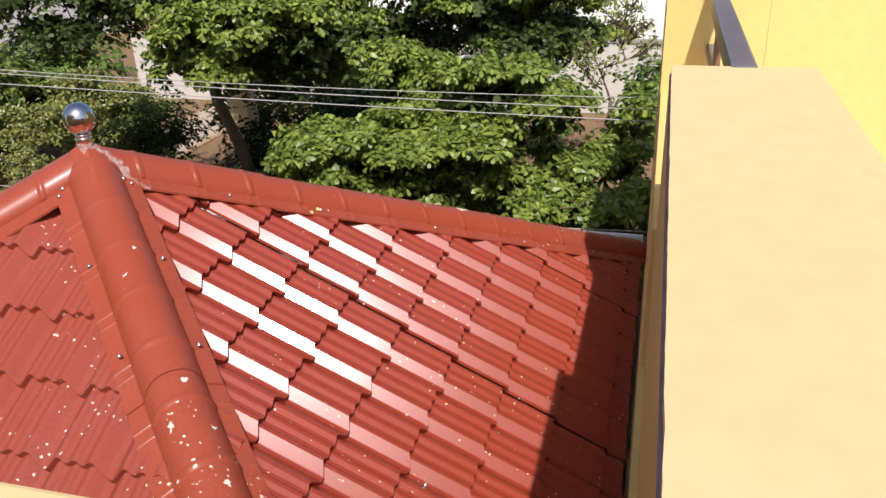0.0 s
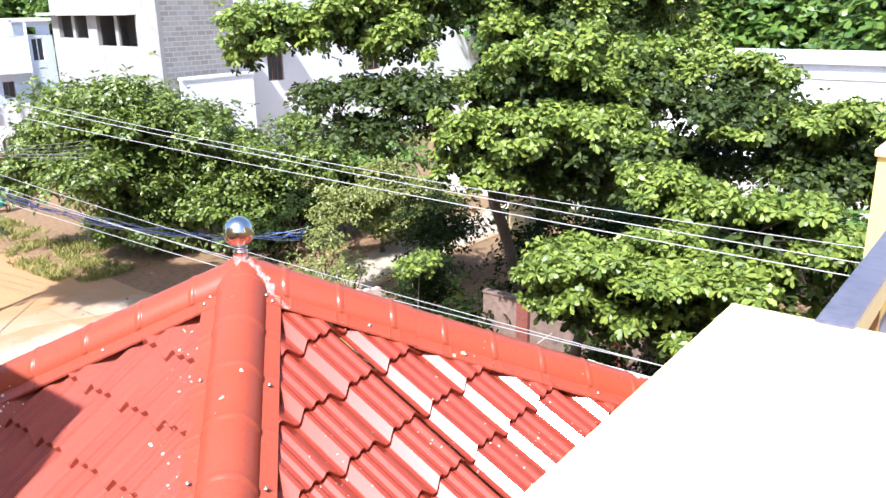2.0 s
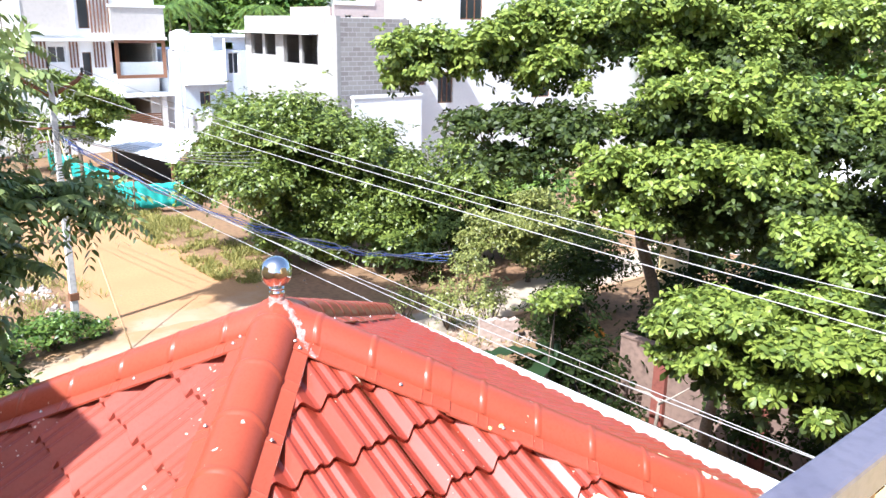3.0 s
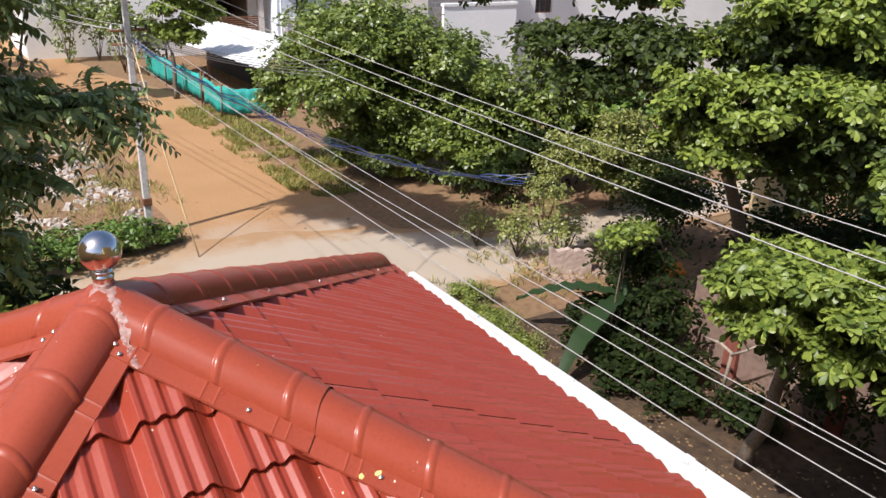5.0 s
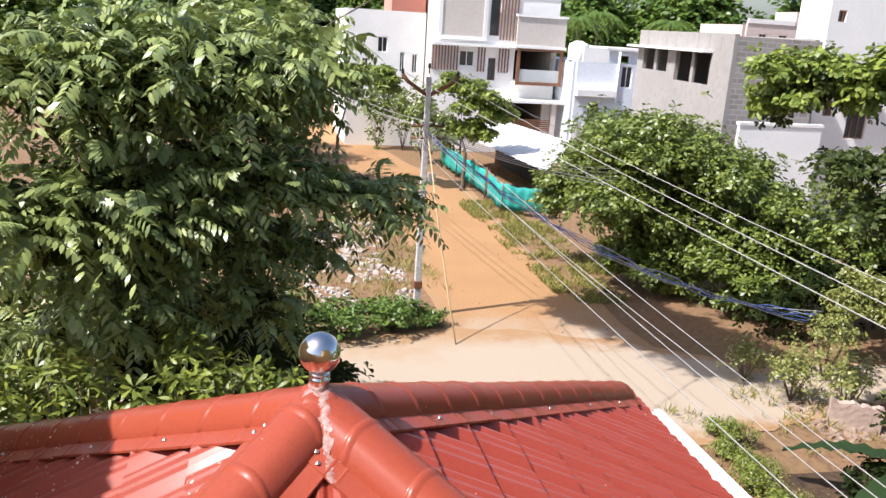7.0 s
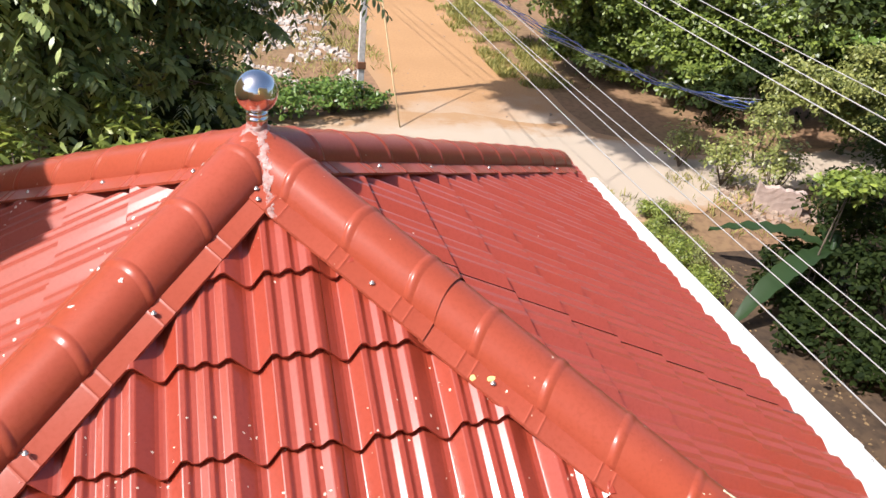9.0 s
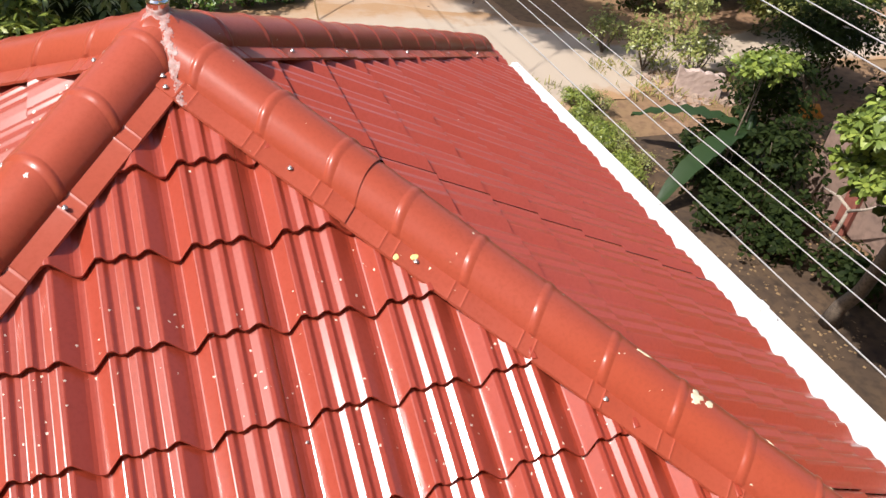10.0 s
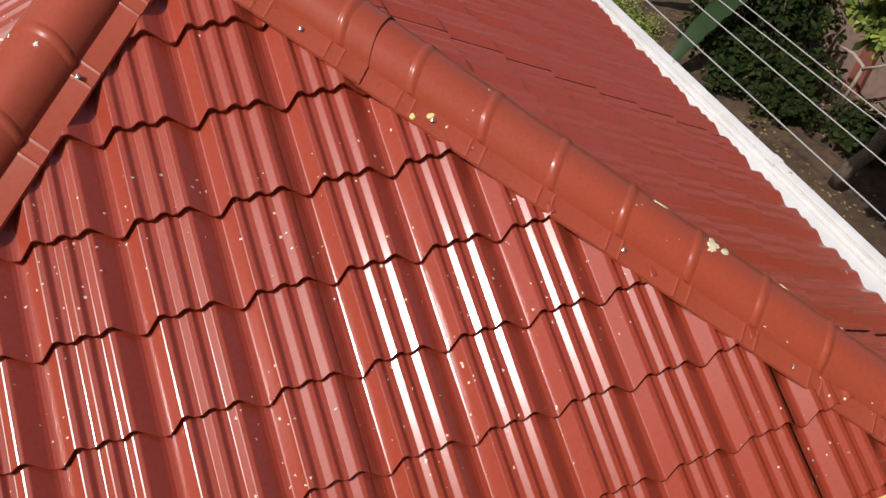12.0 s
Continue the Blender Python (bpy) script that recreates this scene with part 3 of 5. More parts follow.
parapet = thing("parapet_pier", "broad yellow parapet pier with cream painted top", "parapet")
part("wall", box((-6.0, -3.29, 8.002), (-1.10, -2.917, 8.955)), YELLOW, parapet)
part("undercoat", box((-6.0, -3.30, 8.957), (-1.09, -2.9165, 8.978)), PURPLE, parapet, "bare mauve undercoat below the top's rim")
bm = bmesh.new()
bmesh.ops.create_grid(bm, x_segments=240, y_segments=6, size=0.5)
for q in bm.verts:
    rim = 0.0018 * noise.noise((q.co.x * 60, 4, 1)) + 0.0012 * noise.noise((q.co.x * 300, 2, 6)) if q.co.y > 0.49 else 0.0
    q.co = Vector((-3.5425 + q.co.x * 4.915, -3.1115 + q.co.y * 0.383 + rim, 9.0 + 0.0012 * noise.noise((q.co.x * 40, q.co.y * 4, 2))))
r = bmesh.ops.extrude_face_region(bm, geom=bm.faces[:])
for q in [e for e in r["geom"] if isinstance(e, bmesh.types.BMVert)]:
    q.co.z -= 0.02
bmesh.ops.recalc_face_normals(bm, faces=bm.faces[:])
part("coping", bm, CREAM, parapet, "cream painted flat top with a chipped rim")
pillar = thing("parapet_pillar", "yellow square parapet pillar with cream top", "parapet")
part("wall", box((0.62, -3.36, 8.002), (3.3, -2.899, 9.03)), YELLOW, pillar)
part("coping", box((0.60, -3.358, 9.032), (3.3, -2.889, 9.06), 0.006), CREAM, pillar)
curb = thing("parapet_curb", "low yellow wall under the terrace handrail", "parapet")
part("wall", box((-1.098, -3.24, 8.002), (0.618, -2.902, 8.50), 0.004), YELLOW, curb)
railing = thing("terrace_handrail", "blue-grey painted steel terrace handrail on brown posts", "handrail")
part("top_rail", box((-1.10, -3.150, 8.935), (0.62, -3.078, 9.005), 0.008), RAIL, railing)
part("lower_rail", box((-1.10, -3.134, 8.70), (0.62, -3.094, 8.74), 0.005), RAIL, railing)
for x in (-0.6, 0.1):
    part("post", box((x - 0.015, -3.129, 8.50), (x + 0.015, -3.099, 8.935)), BROWN, railing)

# ---- trees ----
RNG = np.random.default_rng(7)


def unit(v):
    return v / np.maximum(np.linalg.norm(v, axis=-1, keepdims=True), 1e-9)


def leaf_mesh(name, centre, axis, normal, length, width, mat, obovate=False):
    """Many folded leaves: each is two half blades along its midrib."""
    n = len(centre)
    axis = unit(axis)
    across = unit(np.cross(normal, axis))
    up = np.cross(axis, across)
    L, Wd = length[:, None], width[:, None]
    near, far = (0.42, 0.78) if obovate else (0.25, 0.62)
    low, high = (0.36, 0.5) if obovate else (0.42, 0.46)
    tip = centre + axis * L - up * L * 0.12
    rib = centre + axis * L * 0.55 + up * L * 0.02
    rows = [centre]
    for f, w in ((near, low), (far, high)):
        rows.append(centre + axis * L * f + across * Wd * w + up * (Wd * 0.10 - L * 0.10 * f * f))
    rows.append(tip)
    for f, w in ((far, high), (near, low)):
        rows.append(centre + axis * L * f - across * Wd * w + up * (Wd * 0.10 - L * 0.10 * f * f))
    rows.append(rib)
    verts = np.stack(rows, 1).reshape(-1, 3)
    quad = np.array([[k, 6, (k + 1) % 6] for k in range(6)])
    faces = (np.arange(n)[:, None, None] * 7 + quad[None]).reshape(-1, 3)
    me = bpy.data.meshes.new(name)
    me.vertices.add(len(verts))
    me.vertices.foreach_set("co", verts.astype(np.float32).ravel())
    me.loops.add(len(faces) * 3)
    me.loops.foreach_set("vertex_index", faces.astype(np.int32).ravel())
    me.polygons.add(len(faces))
    me.polygons.foreach_set("loop_start", np.arange(0, len(faces) * 3, 3, dtype=np.int32))
    me.materials.append(mat)
    me.update(calc_edges=True)
    me.shade_smooth()
    return me


def clumps(pads, density, stray=0.22):
    """Twig ends spread over the upper shells of flattened pads (x, y, z, rx, ry, rz); stray lets some stick out."""
    out, way = [], []
    for x, y, z, rx, ry, rz in pads:
        n = int(density * rx * ry)
        d = unit(RNG.normal(size=(n, 3)))
        d[:, 2] = np.where(RNG.random(n) < 0.7, np.abs(d[:, 2]), d[:, 2])
        r = RNG.random((n, 1)) ** 0.45
        p = d * r * (1 + stray * RNG.normal(size=(n, 1)))
        out.append(np.array([x, y, z]) + p * np.array([rx, ry, rz]))
        way.append(unit(d * np.array([1 / rx, 1 / ry, 1 / rz]) + np.array([0, 0, 0.15])))
    return np.concatenate(out), np.concatenate(way)


def rosettes(name, pads, density, per, length, mat, ratio=0.5, droop=0.15, stray=0.22):
    c, w = clumps(pads, density, stray)
    n = len(c)
    c, w = np.repeat(c, per, 0), np.repeat(unit(w + np.array([0, 0, 0.8])), per, 0)
    ang = RNG.random(n).repeat(per) * 6.28 + np.tile(np.arange(per), n) * 6.283 / per + RNG.normal(size=n * per) * 0.25
    s = unit(np.cross(w, RNG.normal(size=(n, 3)).repeat(per, 0)))
    t = np.cross(w, s)
    axis = unit(s * np.cos(ang)[:, None] + t * np.sin(ang)[:, None] + w * (0.25 + 0.35 * RNG.normal(size=(n * per, 1))) - np.array([0, 0, droop]))
    size = length * (0.7 + 0.6 * RNG.random(n * per))
    return leaf_mesh(name, c + axis * 0.02, axis, w + RNG.normal(size=(n * per, 3)) * 0.5, size, size * ratio, mat, True)


def scatter_leaves(name, pads, density, length, mat, ratio=0.5):
    c, w = clumps(pads, density)
    n = len(c)
    axis = unit(RNG.normal(size=(n, 3)) + w * 0.6 - np.array([0, 0, 0.3]))
    size = length * (0.6 + 0.8 * RNG.random(n))
    return leaf_mesh(name, c, axis, w + RNG.normal(size=(n, 3)) * 0.7 + np.array([0, 0, 0.7]), size, size * ratio, mat)


def pinnate(name, pads, density, pairs, length, leaflet, mat):
    """Feathery compound leaves: pairs of leaflets along a drooping rachis."""
    c, w = clumps(pads, density)
    n = len(c)
    d = unit(w * np.array([1, 1, 0.4]) + RNG.normal(size=(n, 3)) * 0.45)
    L = length * (0.6 + 0.7 * RNG.random(n))
    nrm = unit(np.array([0, 0, 1.0]) + RNG.normal(size=(n, 3)) * 0.35)
    cs, axs, nms = [], [], []
    for i in range(pairs):
        f = (i + 0.7) / pairs
        p = c + d * (L * f)[:, None] - np.array([0, 0, 1.0]) * (L * f * f * 0.32)[:, None]
        run = unit(d - np.array([0, 0, 1.0]) * (1.1 * f))
        sd = unit(np.cross(run, nrm))
        for sg in (1, -1):
            cs.append(p)
            axs.append(unit(run * 0.65 + sd * sg - np.array([0, 0, 0.35])))
            nms.append(nrm + RNG.normal(size=(n, 3)) * 0.2)
    c, a, m_ = np.concatenate(cs), np.concatenate(axs), np.concatenate(nms)
    size = leaflet * (0.75 + 0.5 * RNG.random(len(c)))
    return leaf_mesh(name, c, a, m_, size, size * 0.36, mat)


def limbs(name, base, fork, pads, radius, mat=BARK):
    """A tapered trunk up to its fork, and limbs that curve into the pads."""
    runs = []
    base, fork = Vector(base), Vector(fork)
    pts = [base.lerp(fork, i / 6) + Vector((noise.noise((i, base.x, 1)), noise.noise((i, base.y, 2)), 0)) * radius * 0.8 for i in range(7)]
    pts[0] = base
    runs.append((pts, [radius * (1.35 if i == 0 else 1 - 0.05 * i) for i in range(7)]))
    nodes = [(pts[4], radius * 0.75), (pts[5], radius * 0.72), (pts[6], radius * 0.7)]
    for j, (x, y, z, rx, ry, rz) in enumerate(sorted(pads, key=lambda p: (Vector(p[:3]) - fork).length)):
        end = Vector((x, y, z - 0.3 * rz))
        start, r0 = min(nodes, key=lambda q: (q[0] - end).length + max(0, q[0].z - end.z) * 1.5)
        r0 = min(r0 * 0.8, 0.03 + 0.022 * (start - end).length)
        mid = start.lerp(end, 0.5) + Vector((noise.noise((j, 5, 1)), noise.noise((j, 9, 1)), 0.25)) * 0.22 * (start - end).length
        line = []
        for i in range(7):
            t = i / 6
            line.append(start * (1 - t) ** 2 + mid * 2 * t * (1 - t) + end * t * t)
        width = [max(0.014, r0 * (1 - 0.6 * i / 6)) for i in range(7)]
        runs.append((line, width))
        nodes += list(zip(line[2:], width[2:]))
        for q in range(4):
            a = RNG.random() * 6.28
            tip = end + Vector((math.cos(a) * rx * 0.75, math.sin(a) * ry * 0.75, rz * (RNG.random() * 0.6 - 0.1)))
            st = line[4 + q % 3]
            runs.append(([st, st.lerp(tip, 0.5) + Vector((0, 0, 0.08)), tip], [0.018, 0.012, 0.006]))
    return tubes(name, runs, mat, 7)


def tree(name, label, base, fork, pads, radius, crown, inner=None):
    t = thing(name, label, "tree", base)
    shift = Vector(base)
    tr = part("trunk", limbs("trunk", base, fork, pads, radius), BARK, t)
    cr = part("crown", crown, None, t)
    more = [part("inner_crown", inner, None, t, "inner leaves darkened for the shade inside the crown")] if inner else []
    for o in [tr, cr] + more:
        o.location = -shift
    return t


def lumpy(pads, count):
    """Breaks each big pad into smaller lumps over its shell, for an uneven outline."""
    out = []
    for x, y, z, rx, ry, rz in pads:
        out.append((x, y, z, rx * 0.7, ry * 0.7, rz * 0.7))
        for k in range(count):
            d = unit(RNG.normal(size=3) + np.array([0, 0, 0.3]))
            f = 0.28 + 0.16 * RNG.random()
            out.append((x + d[0] * rx * 0.85, y + d[1] * ry * 0.85, max(z + d[2] * rz * 0.85, 0.6), rx * f, ry * f, rz * f * 0.8))
    return out


def tufted(pads, count):
    """Breaks each flat tier into a core and drooping tufts round its rim, with gaps between them."""
    out = []
    for x, y, z, rx, ry, rz in pads:
        out.append((x, y, z, rx * 0.62, ry * 0.62, rz * 0.85))
        for k in range(count):
            a = (k + RNG.random() * 0.7) / count * 6.283
            f, d = 0.24 + 0.20 * RNG.random(), 0.62 + 0.36 * RNG.random()
            out.append((x + math.cos(a) * rx * d, y + math.sin(a) * ry * d, z + rz * (RNG.random() * 1.9 - 1.35), rx * f, ry * f, rz * (0.45 + 0.4 * RNG.random())))
    return out


def discs(tier):
    """Leaf tiers from (x, y, z, radius, half height)."""
    return [(x, y, z, r, r, h) for x, y, z, r, h in tier]


UPPER_TIER = discs([(11.4, 12.2, 9.28, 1.28, 0.51), (12.4, 10.9, 9.22, 1.19, 0.54), (13, 9.6, 9.06, 0.95, 0.56), (12.9, 10.1, 10.03, 0.96, 0.35), (10.7, 12.8, 8.69, 0.48, 0.24), (14.2, 8.9, 9.93, 1.4, 0.64), (15.4, 7.7, 10.02, 1.35, 0.58), (16.8, 6.5, 9.85, 1.47, 0.75), (18.1, 5.2, 9.82, 1.5, 0.84), (17.4, 7.6, 10.9, 1.4, 0.5), (19.2, 5.8, 10.9, 1.5, 0.6), (20.6, 3.8, 10.6, 1.6, 0.7), (14.3, 7.3, 9.06, 0.66, 0.3)])
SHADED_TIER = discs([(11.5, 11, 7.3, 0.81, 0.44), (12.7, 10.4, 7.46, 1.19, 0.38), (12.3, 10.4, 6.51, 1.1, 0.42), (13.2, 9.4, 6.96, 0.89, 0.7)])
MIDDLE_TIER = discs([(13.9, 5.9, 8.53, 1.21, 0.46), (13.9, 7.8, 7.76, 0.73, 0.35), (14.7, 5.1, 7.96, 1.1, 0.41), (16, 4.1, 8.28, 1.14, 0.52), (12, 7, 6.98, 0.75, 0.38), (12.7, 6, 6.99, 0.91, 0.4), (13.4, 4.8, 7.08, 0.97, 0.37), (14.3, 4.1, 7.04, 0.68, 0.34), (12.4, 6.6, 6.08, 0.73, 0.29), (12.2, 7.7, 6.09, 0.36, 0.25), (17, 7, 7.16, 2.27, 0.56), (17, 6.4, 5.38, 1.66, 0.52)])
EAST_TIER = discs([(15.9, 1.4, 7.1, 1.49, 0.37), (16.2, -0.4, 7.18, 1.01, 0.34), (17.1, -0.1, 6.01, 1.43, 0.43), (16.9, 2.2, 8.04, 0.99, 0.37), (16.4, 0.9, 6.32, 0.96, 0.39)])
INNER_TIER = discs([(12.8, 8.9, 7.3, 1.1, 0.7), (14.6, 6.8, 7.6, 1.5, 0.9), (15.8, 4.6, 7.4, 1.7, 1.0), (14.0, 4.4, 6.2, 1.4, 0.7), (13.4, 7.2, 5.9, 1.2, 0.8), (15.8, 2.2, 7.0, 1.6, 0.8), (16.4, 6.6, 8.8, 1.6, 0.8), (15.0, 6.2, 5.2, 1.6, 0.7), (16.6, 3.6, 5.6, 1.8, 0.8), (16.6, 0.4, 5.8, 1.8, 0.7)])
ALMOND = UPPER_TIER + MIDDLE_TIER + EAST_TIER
DARKENED_TIER = SHADED_TIER + INNER_TIER
tree("almond_tree", "tall tree with broad layered tiers of green leaves", (17.5, 8.5, 0), (14.9, 8.3, 5.2), ALMOND + DARKENED_TIER, 0.20,
     rosettes("crown", tufted(ALMOND, 7), 330, 8, 0.168, LEAF_ALMOND, 0.48, 0.3), rosettes("inner_crown", DARKENED_TIER + [(x + 0.3, y + 0.3, z - 0.45, r * 0.8, q * 0.8, h) for x, y, z, r, q, h in ALMOND], 230, 8, 0.168, LEAF_INNER_SHADE))
NEAR_TOP = discs([(11.6, 2, 6.38, 0.87, 0.32), (11.7, 1.3, 5.93, 0.72, 0.38), (9.9, 2.9, 5.21, 0.98, 0.24), (10.7, 1.9, 5.2, 1.1, 0.26), (8.9, 3.2, 4.96, 0.41, 0.24), (9.5, 2.7, 4.66, 0.62, 0.24), (11, 2.2, 4.14, 1.05, 0.24)])
NEAR_LOW = discs([(10.7, -0, 6.31, 1, 0.24), (10.3, -1.1, 6, 0.67, 0.24), (11.2, 2, 6.42, 0.58, 0.24), (9, 2.6, 5.45, 0.87, 0.24), (9.5, 1.3, 5.3, 0.96, 0.24), (9.9, 0.1, 5.46, 0.87, 0.24), (8.8, 2.5, 4.99, 0.67, 0.24), (9.7, 1.4, 4.58, 0.9, 0.24), (10.7, 1.3, 5.6, 0.93, 0.24)])
SOUTH_TIER = discs([(9.98, -0.42, 4.62, 0.59, 0.24), (10.66, -1.34, 4.65, 0.72, 0.29), (11.28, -2.21, 4.71, 0.63, 0.39), (9.54, -1.97, 4.35, 0.67, 0.24), (8.92, -0.99, 4.43, 0.46, 0.24), (11.5, -2.5, 5.5, 0.4, 0.5), (10.12, -2.69, 4.38, 0.5, 0.33), (11.6, -0.6, 3.4, 1, 0.5), (10.6, -2, 3.3, 0.9, 0.5), (9.9, -3.4, 3.6, 0.9, 0.5), (12, 1.2, 3.6, 1, 0.5)])
NEAR_ALMOND = NEAR_TOP + NEAR_LOW + SOUTH_TIER
tree("almond_tree", "spreading tree with flat tiers of large light green leaves", (11.8, 4.4, 0), (11.3, 3.6, 3.2), NEAR_ALMOND, 0.15,
     rosettes("crown", tufted(NEAR_ALMOND, 7), 420, 8, 0.152, LEAF_ALMOND, 0.46, 0.3), rosettes("inner_crown", [(x + 0.5, y + 0.1, z - 0.55, r, q, h) for x, y, z, r, q, h in NEAR_ALMOND], 90, 8, 0.22, LEAF_INNER_SHADE))
MID = [(15.0, 26.5, 4.0, 3.6, 3.4, 2.7), (13.4, 28.2, 3.3, 1.8, 1.9, 1.8), (17.5, 24.4, 3.2, 2.8, 2.8, 2.5), (16.2, 24.8, 1.9, 2.8, 2.4, 1.7), (19.5, 21.5, 2.8, 2.6, 2.4, 2.3), (14.8, 25.6, 1.4, 1.5, 1.5, 1.2), (17.6, 22.6, 1.4, 2.0, 1.8, 1.3)]
MID = lumpy(MID, 16)
tree("bushy_tree", "dense round dark green tree beside the dirt road", (15.4, 27.0, 0), (15.4, 27.0, 1.6), MID, 0.22,
     rosettes("crown", MID, 230, 6, 0.215, LEAF_MID, 0.46, 0.1, 0.34))
PALE = [(20.7, 17.0, 2.5, 2.2, 1.5, 1.1), (18.5, 17.3, 2.4, 1.3, 1.0, 0.9), (23.0, 16.8, 1.9, 1.7, 1.2, 0.9), (20.6, 16.4, 1.4, 1.8, 1.2, 0.9)]
PALE = lumpy(PALE, 6)
tree("olive_tree", "small airy olive-green tree beside the big tree", (20.6, 17.2, 0), (20.6, 17.1, 1.2), PALE, 0.10,
     scatter_leaves("crown", PALE, 2000, 0.15, LEAF_PALE, 0.5))
NEEM = [(-1.0, 9.0, 8.9, 1.9, 1.5, 0.9), (-2.5, 8.3, 8.6, 1.6, 1.4, 1.0), (-0.1, 9.2, 8.5, 0.8, 0.8, 0.6), (0.3, 11.0, 9.3, 0.7, 0.8, 0.5), (-1.0, 8.8, 7.2, 1.6, 1.3, 0.9), (-2.6, 7.7, 7.0, 1.5, 1.3, 0.9),
        (0.2, 9.0, 7.3, 0.7, 0.7, 0.45), (1.3, 9.0, 7.15, 0.75, 0.6, 0.28), (1.9, 8.8, 6.9, 0.35, 0.3, 0.16)]
SPRIGS = [(-1.8, 8.6, 6.2, 1.3, 1.0, 0.6), (-0.4, 9.2, 6.4, 0.9, 0.8, 0.45), (-1.7, 7.7, 5.7, 0.6, 0.5, 0.35), (-0.2, 8.7, 5.5, 0.6, 0.5, 0.35), (-2.9, 8.2, 5.3, 0.8, 0.6, 0.4), (0.5, 9.3, 6.2, 0.6, 0.5, 0.3), (-2.6, 9.8, 6.0, 1.6, 1.0, 1.2), (-1.2, 11.0, 8.6, 1.8, 1.2, 1.0),
          (4.4, 18.0, 11.9, 1.7, 1.6, 0.5), (5.5, 15.9, 11.8, 1.6, 1.5, 0.5), (3.2, 20.2, 11.9, 1.7, 1.7, 0.6)]
# Last three clumps hang unseen over the road; the copies deepen their shadow
SPRIGS += SPRIGS[-3:] * 5
NEEM += SPRIGS
# Near-black inner leaves paint the dark gaps within the feathery crown
tree("neem_tree", "large dark tree with drooping feathery leaves beside the roof", (-2.6, 10.0, 0), (-2.6, 9.6, 4.2), NEEM, 0.26,
     pinnate("crown", NEEM, 165, 7, 0.58, 0.175, LEAF_NEEM), rosettes("inner_crown", [(x, y + 0.25, z - 0.1, r * 0.72, q * 0.7, h * 0.75) for x, y, z, r, q, h in NEEM if z < 10], 130, 6, 0.19, LEAF_SHADE))
SAPLING = lumpy([(13.1, -2.0, 6.9, 0.8, 0.8, 0.8), (13.4, -2.5, 6.2, 0.6, 0.6, 0.6), (12.9, -1.4, 6.0, 0.6, 0.6, 0.5)], 6)
tree("sapling", "slender airy sapling with small leaves beside the terrace", (13.2, -1.9, 0), (13.2, -1.95, 5.2), SAPLING, 0.05,
     scatter_leaves("crown", SAPLING, 500, 0.10, LEAF_PALE, 0.4))


# ---- pole and cables ----
pole = thing("utility_pole", "weathered concrete utility pole with three insulators", "pole", (5.15, 22.6, 0))
bm = box((-0.11, -0.10, 0), (0.11, 0.10, 8.1), 0.02)
for q in bm.verts:
    k = 1 - 0.035 * q.co.z
    q.co.x, q.co.y = q.co.x * k, q.co.y * k
part("shaft", bm, POLE, pole)
part("band", box((-0.14, -0.13, 1.05), (0.14, 0.13, 1.30), 0.02), RUST, pole, "rusty steel band")
ARM_ENDS = [(-0.85, 0, 8.25), (0.0, 0, 8.45), (0.95, 0, 8.25)]
part("cross_arm", tubes("cross_arm", [([(-0.85, 0, 8.15), (-0.7, 0, 7.95), (0, 0, 7.5)], [0.065] * 3), ([(0.95, 0, 8.15), (0.8, 0, 7.95), (0, 0, 7.5)], [0.065] * 3)], RUST, 6), RUST, pole, "V-shaped dark steel arm")
for e in ARM_ENDS:
    vv, ff = lathe([(0.02, -0.25), (0.02, -0.08), (0.06, -0.07), (0.04, -0.02), (0.06, 0.0), (0.04, 0.05), (0.03, 0.08)], 10)
    part("insulator", mesh_of("insulator", [Vector(q) + Vector(e) for q in vv], ff, BLACK, True), BLACK, pole)
part("lower_arm", tubes("lower_arm", [([(-0.5, 0, 6.55), (0.6, 0, 6.55)], [0.04] * 2), ([(-0.5, 0, 6.15), (0.6, 0, 6.15)], [0.035] * 2)], RUST, 6), RUST, pole)
for i in range(9):
    x0, x1 = -0.45 + 0.11 * i, 0.15 + 0.45 * math.sin(i * 2.1)
    part("jumper_wire", tubes("jumper_wire", [([(x0, -0.06, 6.5), ((x0 + x1) / 2, -0.22 - 0.05 * (i % 3), 5.75 + 0.12 * (i % 4)), (x1, -0.08, 6.15)], [0.012] * 3)], BLACK if i % 2 else CABLE, 5), BLACK, pole)
for x in (-0.45, -0.15, 0.25, 0.55):
    vv, ff = lathe([(0.03, 0.0), (0.05, 0.02), (0.035, 0.06), (0.05, 0.09), (0.03, 0.13)], 8)
    part("insulator", mesh_of("insulator", [Vector(q) + Vector((x, 0, 6.58)) for q in vv], ff, WHITE if x < 0 else BLACK, True), BLACK, pole)
part("fuse_box", box((0.12, -0.22, 4.7), (0.36, -0.11, 5.05), 0.02), CONCRETE, pole, "grey fuse box")


def cable(a, b, sag, radius, mat, name="overhead_cable", label="thin pale overhead cable", steps=24, shake=0.0, group=""):
    a, b = Vector(a), Vector(b)
    pts = []
    for i in range(steps + 1):
        t = i / steps
        p = a.lerp(b, t)
        p.z -= sag * 4 * t * (1 - t)
        if 0 < i < steps:
            p += Vector((noise.noise((i * 0.9, a.x * 5, 3)), noise.noise((i * 0.9, a.z * 5, 4)), noise.noise((i * 0.9, b.x * 5, 5)))) * shake
        pts.append(p)
    ob = new(name, tubes(name, [(pts, [radius] * len(pts))], mat, 5))
    return tagged(ob, label, "cable", group)


